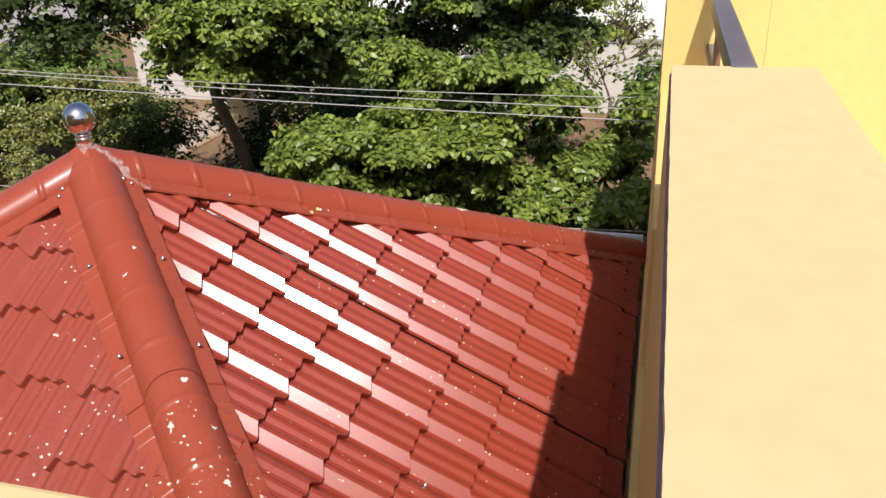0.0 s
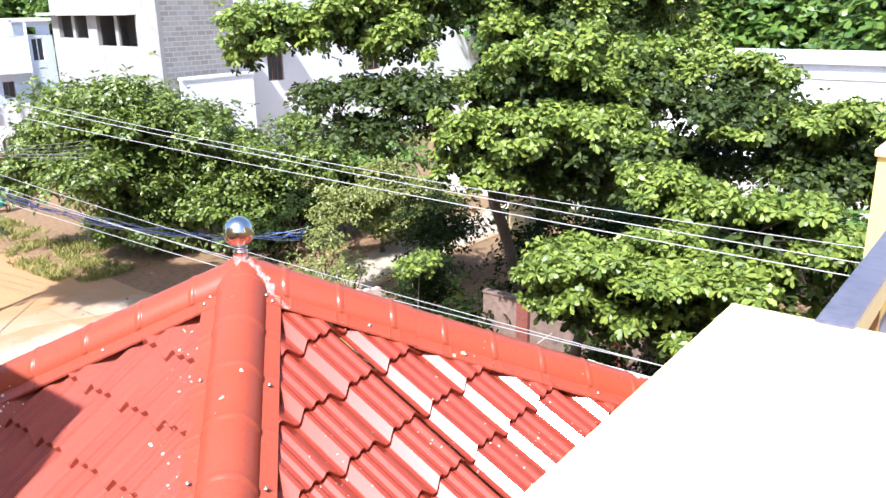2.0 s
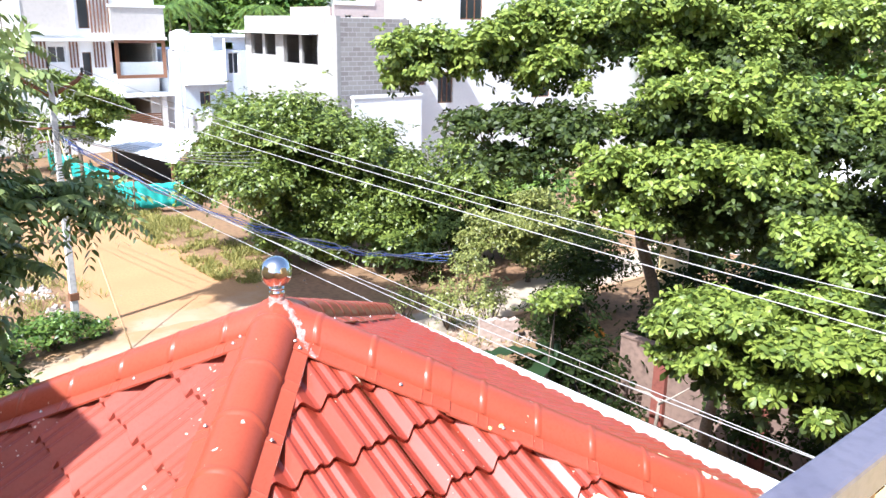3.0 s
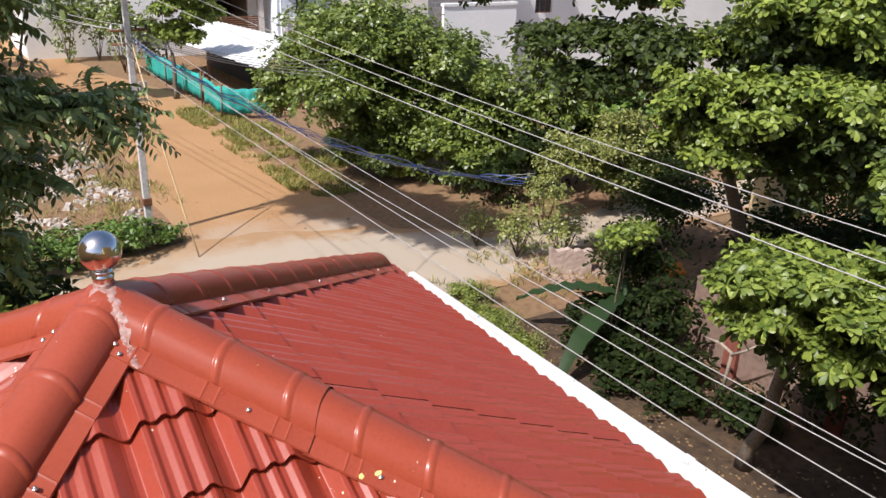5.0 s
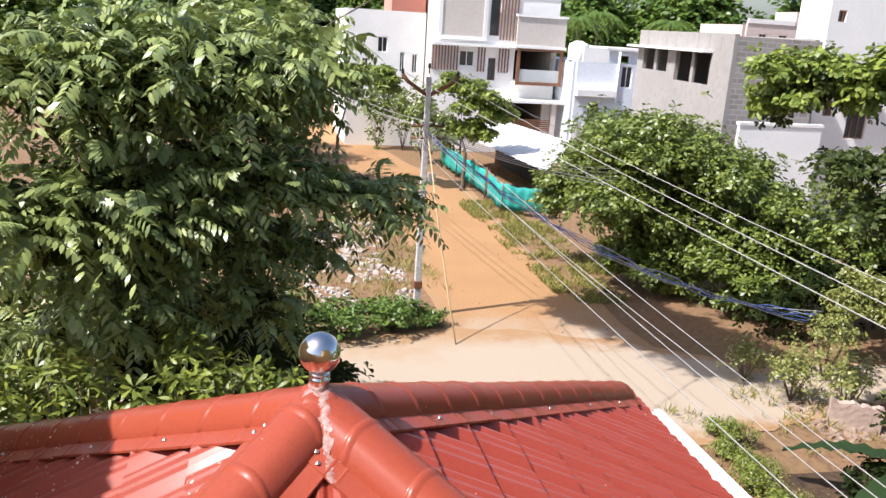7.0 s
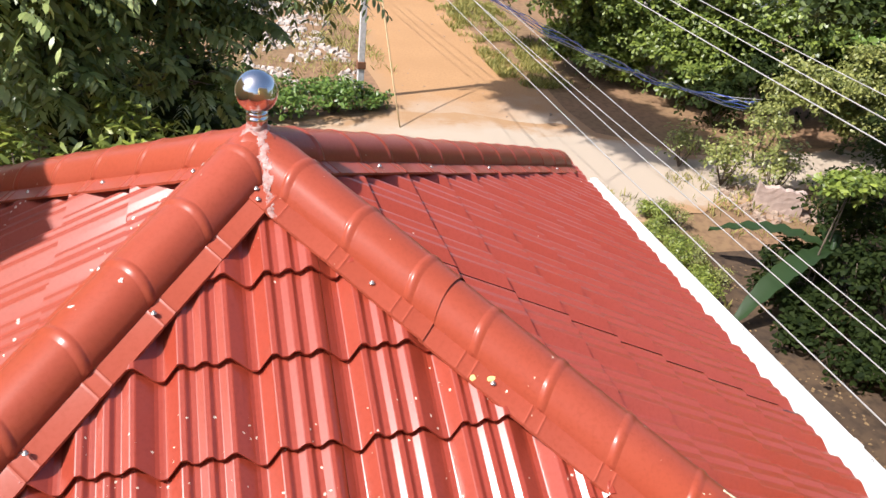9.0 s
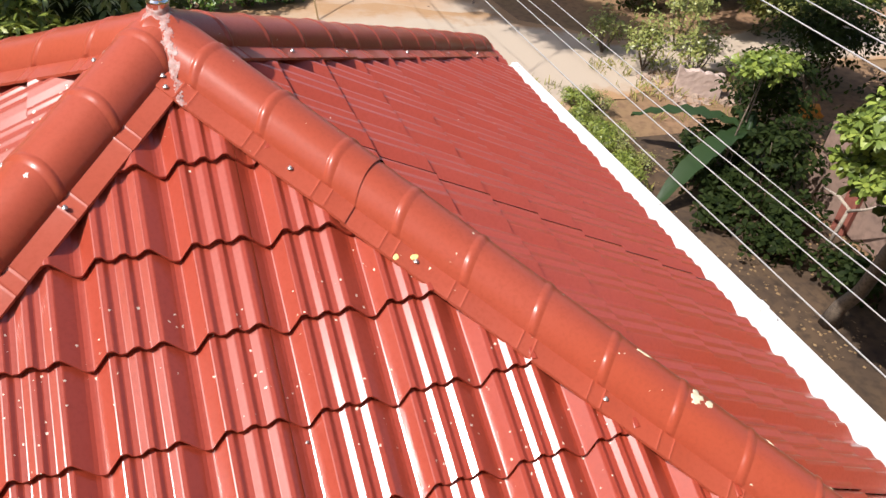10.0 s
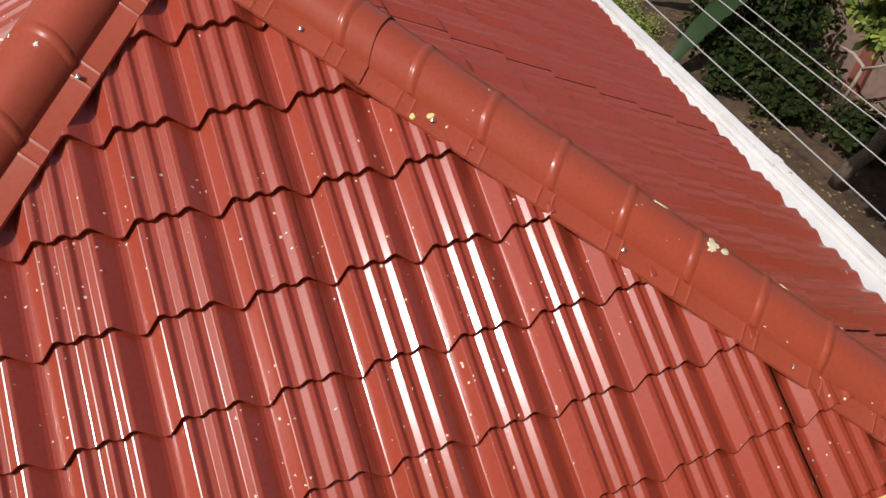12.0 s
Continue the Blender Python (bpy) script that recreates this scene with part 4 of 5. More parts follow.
P = Vector((5.15, 22.6, 0))
for e, q, sag in zip(ARM_ENDS, ((8.2, -14, 6.15), (8.9, -14, 6.3), (11.5, -14, 6.1)), (0.30, 0.55, 0.75)):
    cable(P + Vector(e), q, sag, 0.008, CABLE, group="upper cables")
for (dx, dz), (x, z), sag in zip(((-0.4, 6.05), (-0.1, 6.55), (0.2, 6.1), (0.5, 6.5)), ((4.3, 5.95), (5.8, 5.6), (6.4, 5.8), (6.95, 5.2)), (0.2, 0.6, 0.6, 0.6)):
    cable(P + Vector((dx, 0, dz)), (x, -14, z), sag, 0.007, CABLE, group="lower cables")
for i, (dx, dz) in enumerate(((-0.4, 6.6), (0.1, 6.5), (0.5, 6.6))):
    cable(P + Vector((dx, 0, dz)), (2.6 + 0.4 * i, 64, 6.8), 0.8, 0.012, CABLE, group="street cables")
for i in range(5):
    cable(P + Vector((0.3, 0.05, 6.45 - 0.06 * i)), (12.78, 24.0, 5.06 - 0.16 * i), 0.32 - 0.03 * i, 0.009 if i < 3 else 0.016, CABLE, label="pale service cable running into the round tree", group="service cables")
for i in range(7):
    cable(P + Vector((0.1, 0, 6.1 + 0.05 * i)), (16.4 + 0.1 * i, 17.4, 1.5 + 0.06 * i), 0.7 + 0.12 * i, 0.012, BLUE_CABLE if i % 3 else CABLE,
          label="tangled blue service cable sagging over the road", shake=0.22, group="cable bundle")
stay = new("bamboo_stay", tubes("bamboo_stay", [([(5.2, 22.45, 6.2), (5.5, 21.4, 3.4), (5.75, 20.6, 1.4), (5.95, 20.0, 0.0)], [0.022, 0.024, 0.025, 0.026])], material("dry_bamboo", (0.55, 0.40, 0.22), 0.7), 6))
tagged(stay, "thin dry bamboo stay leaning on the pole", "stay")


# ---- houses ----
def slab_with_holes(axis, at, thick, lo, hi, z0, z1, holes):
    """A wall in the plane x = at or y = at, from lo to hi, with openings (lo, hi, z0, z1) that go through it."""
    us = sorted({lo, hi, *[h[0] for h in holes], *[h[1] for h in holes]})
    zs = sorted({z0, z1, *[h[2] for h in holes], *[h[3] for h in holes]})
    bm = bmesh.new()
    for a, b in zip(us, us[1:]):
        for c, d in zip(zs, zs[1:]):
            um, zm = (a + b) / 2, (c + d) / 2
            if any(h[0] < um < h[1] and h[2] < zm < h[3] for h in holes):
                continue
            if axis == "y":
                box((a, at, c), (b, at + thick, d), bm=bm)
            else:
                box((at, a, c), (at + thick, b, d), bm=bm)
    bmesh.ops.remove_doubles(bm, verts=bm.verts[:], dist=0.001)
    return bm


def window(parent, axis, at, h, frame_mat, pane_mat=GLASS, bars=1, deep=0.12):
    """A window in its opening: a frame, glazing bars and a pane."""
    a, b, c, d = h
    w = part("window", slab_with_holes(axis, at + deep, 0.06, a, b, c, d, [(a + 0.07, b - 0.07, c + 0.07, d - 0.07)]), frame_mat, parent)
    mk = (lambda p, q, y0, y1, r, s: box((p, y0, r), (q, y1, s))) if axis == "y" else (lambda p, q, y0, y1, r, s: box((y0, p, r), (y1, q, s)))
    if pane_mat:
        part("pane", mk(a + 0.06, b - 0.06, at + deep + 0.02, at + deep + 0.035, c + 0.06, d - 0.06), pane_mat, w)
    for i in range(bars):
        u = a + (b - a) * (i + 1) / (bars + 1)
        part("mullion", mk(u - 0.03, u + 0.03, at + deep - 0.005, at + deep + 0.055, c + 0.05, d - 0.05), frame_mat, w)
    return w


# beige and white three-storey house
h1 = thing("beige_house", "three-storey beige and white house with slatted cladding and balcony", "house")
holes = [(15.4, 16.6, 6.75, 7.95), (17.75, 18.4, 5.75, 7.5), (19.9, 23.3, 5.9, 8.2), (17.7, 18.5, 9.2, 12.0), (19.6, 22.6, 0.0, 4.1), (14.0, 15.6, 1.2, 2.8)]
part("wall", slab_with_holes("y", 60, 0.3, 13.1, 23.4, 0, 12.4, holes), WHITE, h1)
part("side_wall", box((13.1, 60.3, 0), (13.4, 72, 12.4)), BEIGE, h1)
part("side_wall", box((23.1, 60.3, 0), (23.4, 72, 12.4)), BEIGE, h1)
part("back_wall", box((13.1, 72, 0), (23.4, 72.3, 12.4)), BEIGE, h1)
part("roof", box((13.0, 59.9, 12.4), (23.5, 72.4, 12.6)), WHITE, h1)
for z in (4.2, 8.45):
    part("floor_slab", box((13.42, 60.32, z), (23.08, 71.9, z + 0.2)), CONCRETE, h1)
window(h1, "y", 60, holes[0], WHITE)
window(h1, "y", 60, holes[1], TIMBER, bars=0)
window(h1, "y", 60, holes[3], TIMBER, bars=0)
window(h1, "y", 60, holes[5], WHITE)
part("panel", box((13.7, 59.72, 8.95), (17.2, 59.98, 12.2)), BEIGE, h1, "large recessed beige panel")
part("panel_frame", slab_with_holes("y", 59.66, 0.3, 13.5, 17.4, 8.75, 12.4, [(13.8, 17.1, 9.05, 12.15)]), WHITE, h1)
part("canopy", box((13.1, 59.3, 8.3), (19.6, 59.98, 8.5)), WHITE, h1)
for i in range(26):
    x = 13.2 + i * 0.245
    if 15.3 < x < 16.65 or 17.6 < x < 18.5:
        continue
    part("slat", box((x, 59.9, 6.4), (x + 0.10, 59.98, 8.25)), TIMBER, h1)
for i in range(6):
    part("slat", box((18.0 + i * 0.26 + 0.55, 59.9, 8.9), (18.1 + i * 0.26 + 0.55, 59.98, 12.3)), TIMBER, h1)
bal = part("balcony", slab_with_holes("y", 58.6, 0.15, 19.7, 23.5, 5.6, 8.4, [(19.95, 23.25, 5.85, 8.2)]), TIMBER, h1, "brown framed balcony")
part("balcony_floor", box((19.7, 58.75, 5.6), (23.5, 59.98, 5.8)), WHITE, bal)
part("balcony_roof", box((19.4, 58.4, 8.42), (23.6, 59.98, 8.62)), WHITE, bal)
part("upper_parapet", box((19.5, 58.5, 8.64), (23.5, 58.7, 10.75)), BEIGE, bal)
part("coping", box((19.4, 58.4, 10.76), (23.6, 58.8, 10.95)), WHITE, bal)
part("glass_rail", box((19.95, 58.68, 5.86), (23.25, 58.70, 6.8)), material("frosted_glass", (0.5, 0.53, 0.53), 0.2), bal)
part("porch_canopy", box((18.6, 57.8, 4.25), (24.0, 59.98, 4.45)), WHITE, h1)
part("porch_pillar", box((22.7, 58.0, 0), (23.1, 58.4, 4.24)), BEIGE, h1)
for i in range(9):
    part("gate_slat", box((19.5, 58.05, 1.6 + i * 0.16), (22.6, 58.10, 1.7 + i * 0.16)), TIMBER, h1)

# neighbour behind it
h2 = thing("white_house", "white three-storey house with small windows", "house")
holes = [(9.2, 10.0, 7.4, 8.6), (11.0, 11.4, 5.9, 7.5), (12.0, 12.45, 5.9, 7.4), (8.0, 8.5, 5.4, 6.9)]
part("wall", slab_with_holes("y", 62, 0.3, 6.8, 13.0, 0, 10.6, holes), WHITE, h2)
part("body", box((6.8, 62.8, 0), (13.0, 72, 10.6)), WHITE, h2)
part("roof_room", box((10.2, 62.0, 10.6), (12.9, 66, 13.0)), material("salmon_paint", (0.55, 0.22, 0.16), 0.8), h2, "salmon painted roof room")
for h in holes:
    window(h2, "y", 62, h, WHITE, bars=1)

# pale blue house
h3 = thing("pale_blue_house", "small pale blue and white flat-roofed house", "house")
holes = [(27.4, 28.3, 5.9, 7.55), (24.9, 25.75, 3.5, 4.65)]
part("wall", slab_with_holes("y", 56, 0.25, 23.7, 29.0, 0, 7.7, holes), PALEBLUE, h3)
part("body", box((23.7, 56.8, 0), (29.0, 66, 7.7)), PALEBLUE, h3)
part("parapet", box((24.1, 56.0, 7.72), (26.2, 56.2, 8.8)), WHITE, h3)
part("stair_room", slab_with_holes("y", 56.6, 0.2, 26.2, 29.2, 7.72, 8.7, [(27.3, 28.2, 7.72, 8.3)]), PALEBLUE, h3)
part("stair_roof", box((26.0, 56.0, 8.7), (29.5, 60, 8.9)), WHITE, h3)
v, f = lathe([(0.75, 0), (0.8, 0.1), (0.8, 1.1), (0.7, 1.3), (0.3, 1.45), (0.28, 1.5)], 18)
part("water_tank", mesh_of("water_tank", [Vector(q) + Vector((23.3 + 1.0, 57.6, 7.72)) for q in v], f, WHITE, True), WHITE, h3, "round white water tank")
part("canopy", box((23.6, 55.2, 5.2), (26.8, 55.98, 5.7)), WHITE, h3)
window(h3, "y", 56, holes[1], TIMBER)
window(h3, "y", 56, holes[0], WHITE)
part("drain_pipe", tubes("drain_pipe", [([(27.05, 55.9, 0), (27.05, 55.9, 8.6)], [0.09, 0.09])], WHITE, 8), WHITE, h3)
w1 = thing("compound_wall", "white compound wall before the houses", "wall")
part("wall", box((23.0, 54.0, 0), (29.5, 54.2, 3.2)), WHITE, w1)
for i in range(5):
    part("pillar", box((23.0 + i * 1.5, 53.9, 0), (23.3 + i * 1.5, 54.3, 3.5)), WHITE, w1)

# unfinished grey house
h4 = thing("unfinished_house", "unfinished grey concrete house with bare window openings", "house")
holes = [(40.6, 43.65, 7.93, 9.2), (35.95, 39.65, 7.55, 9.15)]
part("wall", slab_with_holes("x", 22.9, 0.25, 34.0, 44.4, 0, 10.2, holes), CONCRETE, h4)
BRICKY = blockwork("bare_block_wall")
part("wall", box((23.16, 34.0, 0), (27.9, 34.25, 10.1)), BRICKY, h4, "bare grey block wall")
part("back_wall", box((23.16, 44.15, 0), (27.9, 44.4, 10.2)), CONCRETE, h4)
part("far_wall", box((27.65, 34.26, 0), (27.9, 44.14, 10.2)), CONCRETE, h4)
part("roof", box((23.16, 34.26, 9.2), (27.64, 44.14, 9.35)), CONCRETE, h4)
part("floor_slab", box((23.16, 34.26, 6.3), (27.64, 44.14, 6.45)), CONCRETE, h4)
part("sunshade", box((22.3, 35.8, 9.2), (22.88, 44.9, 9.32)), WHITE, h4)
for y, z in ((42.0, 7.93), (37.7, 7.55)):
    part("mullion", box((22.96, y, z), (23.1, y + 0.3, 9.15)), CONCRETE, h4)
for i in range(9):
    part("beam_band", box((22.885, 34.0 + i * 1.155, 9.4), (22.9, 34.25 + i * 1.155, 10.2)), CONCRETE, h4)

# white house with timber windows
h5 = thing("white_house", "bright white two-storey house with brown timber windows", "house")
holes = [(31.8, 33.1, 5.0, 6.95), (30.2, 30.8, 6.2, 7.05), (40.5, 42.5, 5.0, 6.4)]
part("wall", slab_with_holes("y", 36, 0.3, 29.55, 55.0, 0, 7.7, holes), WHITE, h5)
part("side_wall", box((29.55, 36.3, 0), (29.85, 46, 7.7)), WHITE, h5)
part("back_wall", box((29.85, 45.7, 0), (55, 46, 7.7)), WHITE, h5)
part("roof", box((29.86, 36.31, 7.2), (54.9, 45.69, 7.4)), WHITE, h5)
up = [(33.6, 35.6, 10.2, 12.4), (30.1, 30.6, 11.2, 11.8)]
part("upper_wall", slab_with_holes("y", 36.02, 0.3, 29.57, 41.0, 7.72, 14.2, up), WHITE, h5)
part("upper_side", box((29.57, 36.33, 7.72), (29.87, 38.6, 14.2)), WHITE, h5)
part("upper_back", box((29.87, 38.3, 7.72), (41.0, 38.6, 14.2)), WHITE, h5)
part("upper_roof", box((29.4, 35.9, 14.2), (41.1, 38.7, 14.4)), WHITE, h5)
part("string_course", box((29.5, 35.9, 7.74), (41.0, 36.0, 7.9)), WHITE, h5)
part("sunshade", box((30.9, 35.4, 7.02), (33.7, 35.98, 7.14)), WHITE, h5)
for a, h in ((36, holes[0]), (36, holes[1]), (36, holes[2]), (36.02, up[0]), (36.02, up[1])):
    window(h5, "y", a, h, TIMBER, bars=2)
w2 = thing("compound_wall", "tall white terrace wall beside the unfinished house", "wall")
part("wall", box((23.0, 32.6, 0), (27.7, 32.8, 5.9)), WHITE, w2)
part("coping", box((22.95, 32.55, 5.9), (27.75, 32.85, 6.05)), WHITE, w2)

# pale blue house in the east and walls below it
h6 = thing("blue_roofed_house", "long low house with pale blue parapet and white walls", "house")
part("wall", box((42, -8, 0), (52, 16, 5.6)), WHITE, h6)
part("parapet", box((41.9, -8.1, 5.6), (42.2, 16.1, 7.0)), PALEBLUE, h6)
part("ledge", box((41.6, -8.2, 6.35), (41.88, 16.2, 6.5)), PALEBLUE, h6)
part("roof", box((42.2, -8.1, 5.6), (52, 16.1, 5.7)), CONCRETE, h6)
w3 = thing("compound_wall", "long pale beige compound wall under the trees", "wall")
part("wall", box((31, -12, 0), (31.25, 22, 3.0)), BEIGE, w3)
part("coping", box((30.95, -12, 3.0), (31.3, 22, 3.12)), CONCRETE, w3)
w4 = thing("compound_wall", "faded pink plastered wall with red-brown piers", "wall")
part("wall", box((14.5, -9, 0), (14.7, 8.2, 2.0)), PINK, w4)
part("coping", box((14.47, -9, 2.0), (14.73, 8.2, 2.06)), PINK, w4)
RED_PIER = material("red_brown_pier", (0.20, 0.06, 0.04), 0.9, vary=0.15, grain=8)
for y in (6.7, 4.0, 1.2, -1.6):
    part("pier", box((14.36, y, 0), (14.49, y + 0.35, 2.0)), RED_PIER, w4)

# tower of our own house in the west
tower = thing("stair_tower", "yellow stair tower of the house beside the roof", "house")
part("wall", box((-8.0, -0.36, 0), (-2.98, 3.8, 10.4)), YELLOW, tower)
ledge = thing("parapet_ledge", "low yellow parapet with cream top beside the stair tower", "parapet")
part("wall", box((-8.0, -2.89, 0), (-2.99, -0.365, 8.97)), YELLOW, ledge)
part("coping", box((-8.0, -2.908, 8.972), (-2.975, -0.363, 9.0), 0.006), CREAM, ledge)
stair = thing("stair_room", "yellow stair room wall on the terrace", "house")
part("wall", box((0.62, -8.0, 8.06), (5.0, -3.3615, 10.8)), YELLOW, stair)

# shed, shade net
shed = thing("shed", "low shed with white corrugated sheet roof", "shed")
verts, faces = [], []
for i in range(61):
    t = i / 60
    z = 0.03 * math.sin(i * 1.9)
    verts += [(15.0 - 1.3 * t, 37.6 + 15.4 * t, 2.5 + z), (19.7 - 1.4 * t, 44.6 + 12.4 * t, 3.0 + z), (15.0 - 1.3 * t, 37.6 + 15.4 * t, 2.47 + z), (19.7 - 1.4 * t, 44.6 + 12.4 * t, 2.97 + z)]
for i in range(60):
    a, b = i * 4, i * 4 + 4
    faces += [(a, a + 1, b + 1, b), (a + 2, b + 2, b + 3, a + 3), (a, b, b + 2, a + 2), (a + 1, a + 3, b + 3, b + 1)]
part("roof", mesh_of("roof", verts, faces, SHEET), SHEET, shed)
for x, y, z in ((15.05, 38.2, 2.45), (14.45, 45, 2.45), (13.9, 52, 2.45), (19.4, 45.2, 2.93), (18.3, 56.2, 2.93)):
    part("post", box((x - 0.06, y - 0.06, 0), (x + 0.06, y + 0.06, z)), TIMBER, shed)
part("back_wall", box((17.6, 44.0, 0), (17.7, 55, 2.6)), DARK, shed, "dark back wall inside")


def net(points, z0, z1):
    """A rippled shade net on stakes."""
    ob = thing("shade_net", "teal green shade net stretched on stakes beside the road", "net", group="roadside nets")
    verts, faces, n = [], [], 0
    for (x0, y0), (x1, y1) in zip(points, points[1:]):
        for i in range(25):
            t = i / 24
            w = 0.10 * noise.noise((t * 7, x0, y0)) + 0.05 * math.sin(t * 31)
            x, y = x0 + (x1 - x0) * t + w, y0 + (y1 - y0) * t + w * 0.3
            for k in range(5):
                s = k / 4
                verts.append((x + 0.05 * noise.noise((t * 9, s * 3, x0)), y, z0 + (z1 - z0) * s + 0.10 * noise.noise((t * 5, 7, y0)) - 0.12 * s * math.sin(math.pi * t)))
        for i in range(24):
            for k in range(4):
                a = n + i * 5 + k
                faces.append((a, a + 5, a + 6, a + 1))
        n += 125
    me = mesh_of("netting", verts, faces, TEAL, True)
    o = part("netting", me, TEAL, ob)
    m = o.modifiers.new("thick", "SOLIDIFY")
    m.thickness = 0.012
    for x, y in points:
        part("stake", tubes("stake", [([(x, y, 0), (x + 0.05, y, z1 + 0.15)], [0.035, 0.03])], TIMBER, 6), TIMBER, ob)


net([(12.7, 52.5), (12.8, 48.5), (12.9, 45.0), (13.0, 42.0)], 0.35, 1.75)
net([(13.0, 41.5), (12.8, 38.0), (15.2, 36.9)], 0.3, 1.7)

# ---- shrubs, weeds, grass, banana plant ----
def shrub(label, pads, mat, leaf, density, ratio=0.5, stalks=6):
    for x, y, z, rx, ry, rz in pads:
        t = thing("shrub", label, "shrub", (x, y, 0))
        stems = [([(0, 0, -0.02), (0, 0, 0.08)], [0.05, 0.04])]
        for q in range(stalks):
            a = q * 1.05 + x
            stems.append(([(0, 0, 0.02), (rx * 0.3 * math.cos(a), ry * 0.3 * math.sin(a), z * 0.6), (rx * 0.6 * math.cos(a), ry * 0.6 * math.sin(a), z + rz * 0.5)], [0.03, 0.02, 0.008]))
        part("stem", tubes("stem", stems, BARK, 5), BARK, t)
        part("foliage", rosettes("foliage", [(0, 0, z, rx, ry, rz)], density, 6, leaf, mat, ratio), None, t)


WEEDS = [(11.25 + 0.25 * math.sin(i * 2.3) - 0.085 * i, 13.6 - 0.52 * i, 0.26 + 0.08 * math.sin(i * 1.7), 0.34 + 0.1 * math.sin(i * 3.1), 0.36, 0.26 + 0.08 * math.sin(i * 1.7)) for i in range(9)]
shrub("low weeds with small leaves along the house", WEEDS, LEAF_WEED, 0.075, 1100, 0.4)
shrub("dry olive weeds along the house", [(x + 0.45, y - 0.2, z * 0.9, rx * 0.8, ry, rz * 0.9) for x, y, z, rx, ry, rz in WEEDS[:7]], LEAF_PALE, 0.06, 800, 0.35)
# Undergrowth here carries the trees' deep shade in its leaf colour
shrub("undergrowth below the tall trees, leaves coloured dark for shade", [(13.8, 8.6, 1.0, 1.0, 1.0, 1.0), (13.0, 7.2, 0.5, 0.8, 0.8, 0.5), (12.4, 8.6, 0.4, 0.8, 0.8, 0.4), (12.1, 6.5, 0.35, 0.7, 0.7, 0.35), (11.7, 7.8, 0.3, 0.6, 0.6, 0.3), (13.0, 5.2, 0.4, 0.7, 0.8, 0.4), (12.9, 9.9, 0.7, 0.8, 0.8, 0.7), (12.2, 9.6, 0.3, 0.5, 0.5, 0.3), (14.6, 10.2, 1.5, 1.2, 1.1, 1.4), (16.6, 8.8, 0.8, 1.0, 0.9, 0.8), (19.4, 13.4, 1.6, 1.8, 1.6, 1.5)], LEAF_SHADE, 0.17, 210)
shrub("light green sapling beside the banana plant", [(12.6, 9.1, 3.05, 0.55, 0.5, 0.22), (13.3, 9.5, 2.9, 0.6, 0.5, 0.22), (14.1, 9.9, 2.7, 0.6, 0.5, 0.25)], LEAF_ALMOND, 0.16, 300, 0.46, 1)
shrub("undergrowth beside the pink wall, leaves coloured dark for shade", [(13.6, -1.0, 0.8, 0.7, 1.2, 0.8), (13.9, 4.4, 1.0, 0.45, 0.9, 0.9), (13.9, 2.6, 1.1, 0.45, 1.0, 1.0), (17.2, 6.5, 1.6, 1.2, 1.5, 1.5), (17.2, 3.0, 1.8, 1.2, 1.7, 1.5), (17.9, 8.9, 1.7, 1.0, 1.0, 1.6), (20.6, 8.0, 1.5, 1.5, 1.5, 1.5), (21.6, 5.4, 1.6, 1.7, 1.7, 1.6), (22.6, 11.4, 1.6, 1.8, 1.6, 1.5)], LEAF_SHADE, 0.17, 230)
shrub("leafy bush with whorls of light green leaves beside the roof", [(-3.2, 6.1, 5.1, 0.75, 0.6, 0.75), (-2.3, 6.4, 5.2, 0.6, 0.5, 0.6), (-1.5, 6.2, 4.9, 0.6, 0.5, 0.6), (-0.75, 6.6, 5.1, 0.6, 0.5, 0.6), (0.0, 6.9, 4.9, 0.5, 0.5, 0.5), (-1.1, 7.2, 5.4, 0.5, 0.4, 0.45)], LEAF_WEED, 0.165, 300, 0.30, 3)
shrub("dark bushes under the trees", [(24, 8, 1.8, 2.0, 2.6, 1.7), (25, 2, 1.8, 2.0, 2.6, 1.7), (26, -4, 2.0, 2.0, 2.6, 1.9), (23.5, 20, 2.6, 2.6, 2.2, 2.4)], LEAF_BUSH, 0.26, 130)
shrub("tall bushes with the trees' shade in their leaf colour", [(22.4, 20.0, 2.2, 1.8, 1.6, 2.0), (19.6, 20.2, 1.6, 1.6, 1.4, 1.4), (17.2, 19.8, 0.9, 1.0, 0.9, 0.9)], LEAF_SHADE, 0.2, 260)
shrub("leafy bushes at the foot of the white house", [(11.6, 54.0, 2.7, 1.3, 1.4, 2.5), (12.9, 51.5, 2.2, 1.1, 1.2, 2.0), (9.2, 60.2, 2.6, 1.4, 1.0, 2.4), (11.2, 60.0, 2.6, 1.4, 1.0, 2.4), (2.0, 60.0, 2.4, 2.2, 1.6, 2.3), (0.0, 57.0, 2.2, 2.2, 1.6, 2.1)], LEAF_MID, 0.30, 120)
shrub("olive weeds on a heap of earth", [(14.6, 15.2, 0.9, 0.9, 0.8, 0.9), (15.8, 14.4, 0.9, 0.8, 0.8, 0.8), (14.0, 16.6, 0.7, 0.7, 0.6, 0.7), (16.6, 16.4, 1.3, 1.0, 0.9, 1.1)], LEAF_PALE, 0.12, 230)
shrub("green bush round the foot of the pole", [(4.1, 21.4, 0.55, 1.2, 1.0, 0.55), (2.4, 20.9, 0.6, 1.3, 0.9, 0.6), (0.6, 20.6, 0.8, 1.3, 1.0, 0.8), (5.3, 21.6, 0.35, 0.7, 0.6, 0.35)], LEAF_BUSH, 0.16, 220)
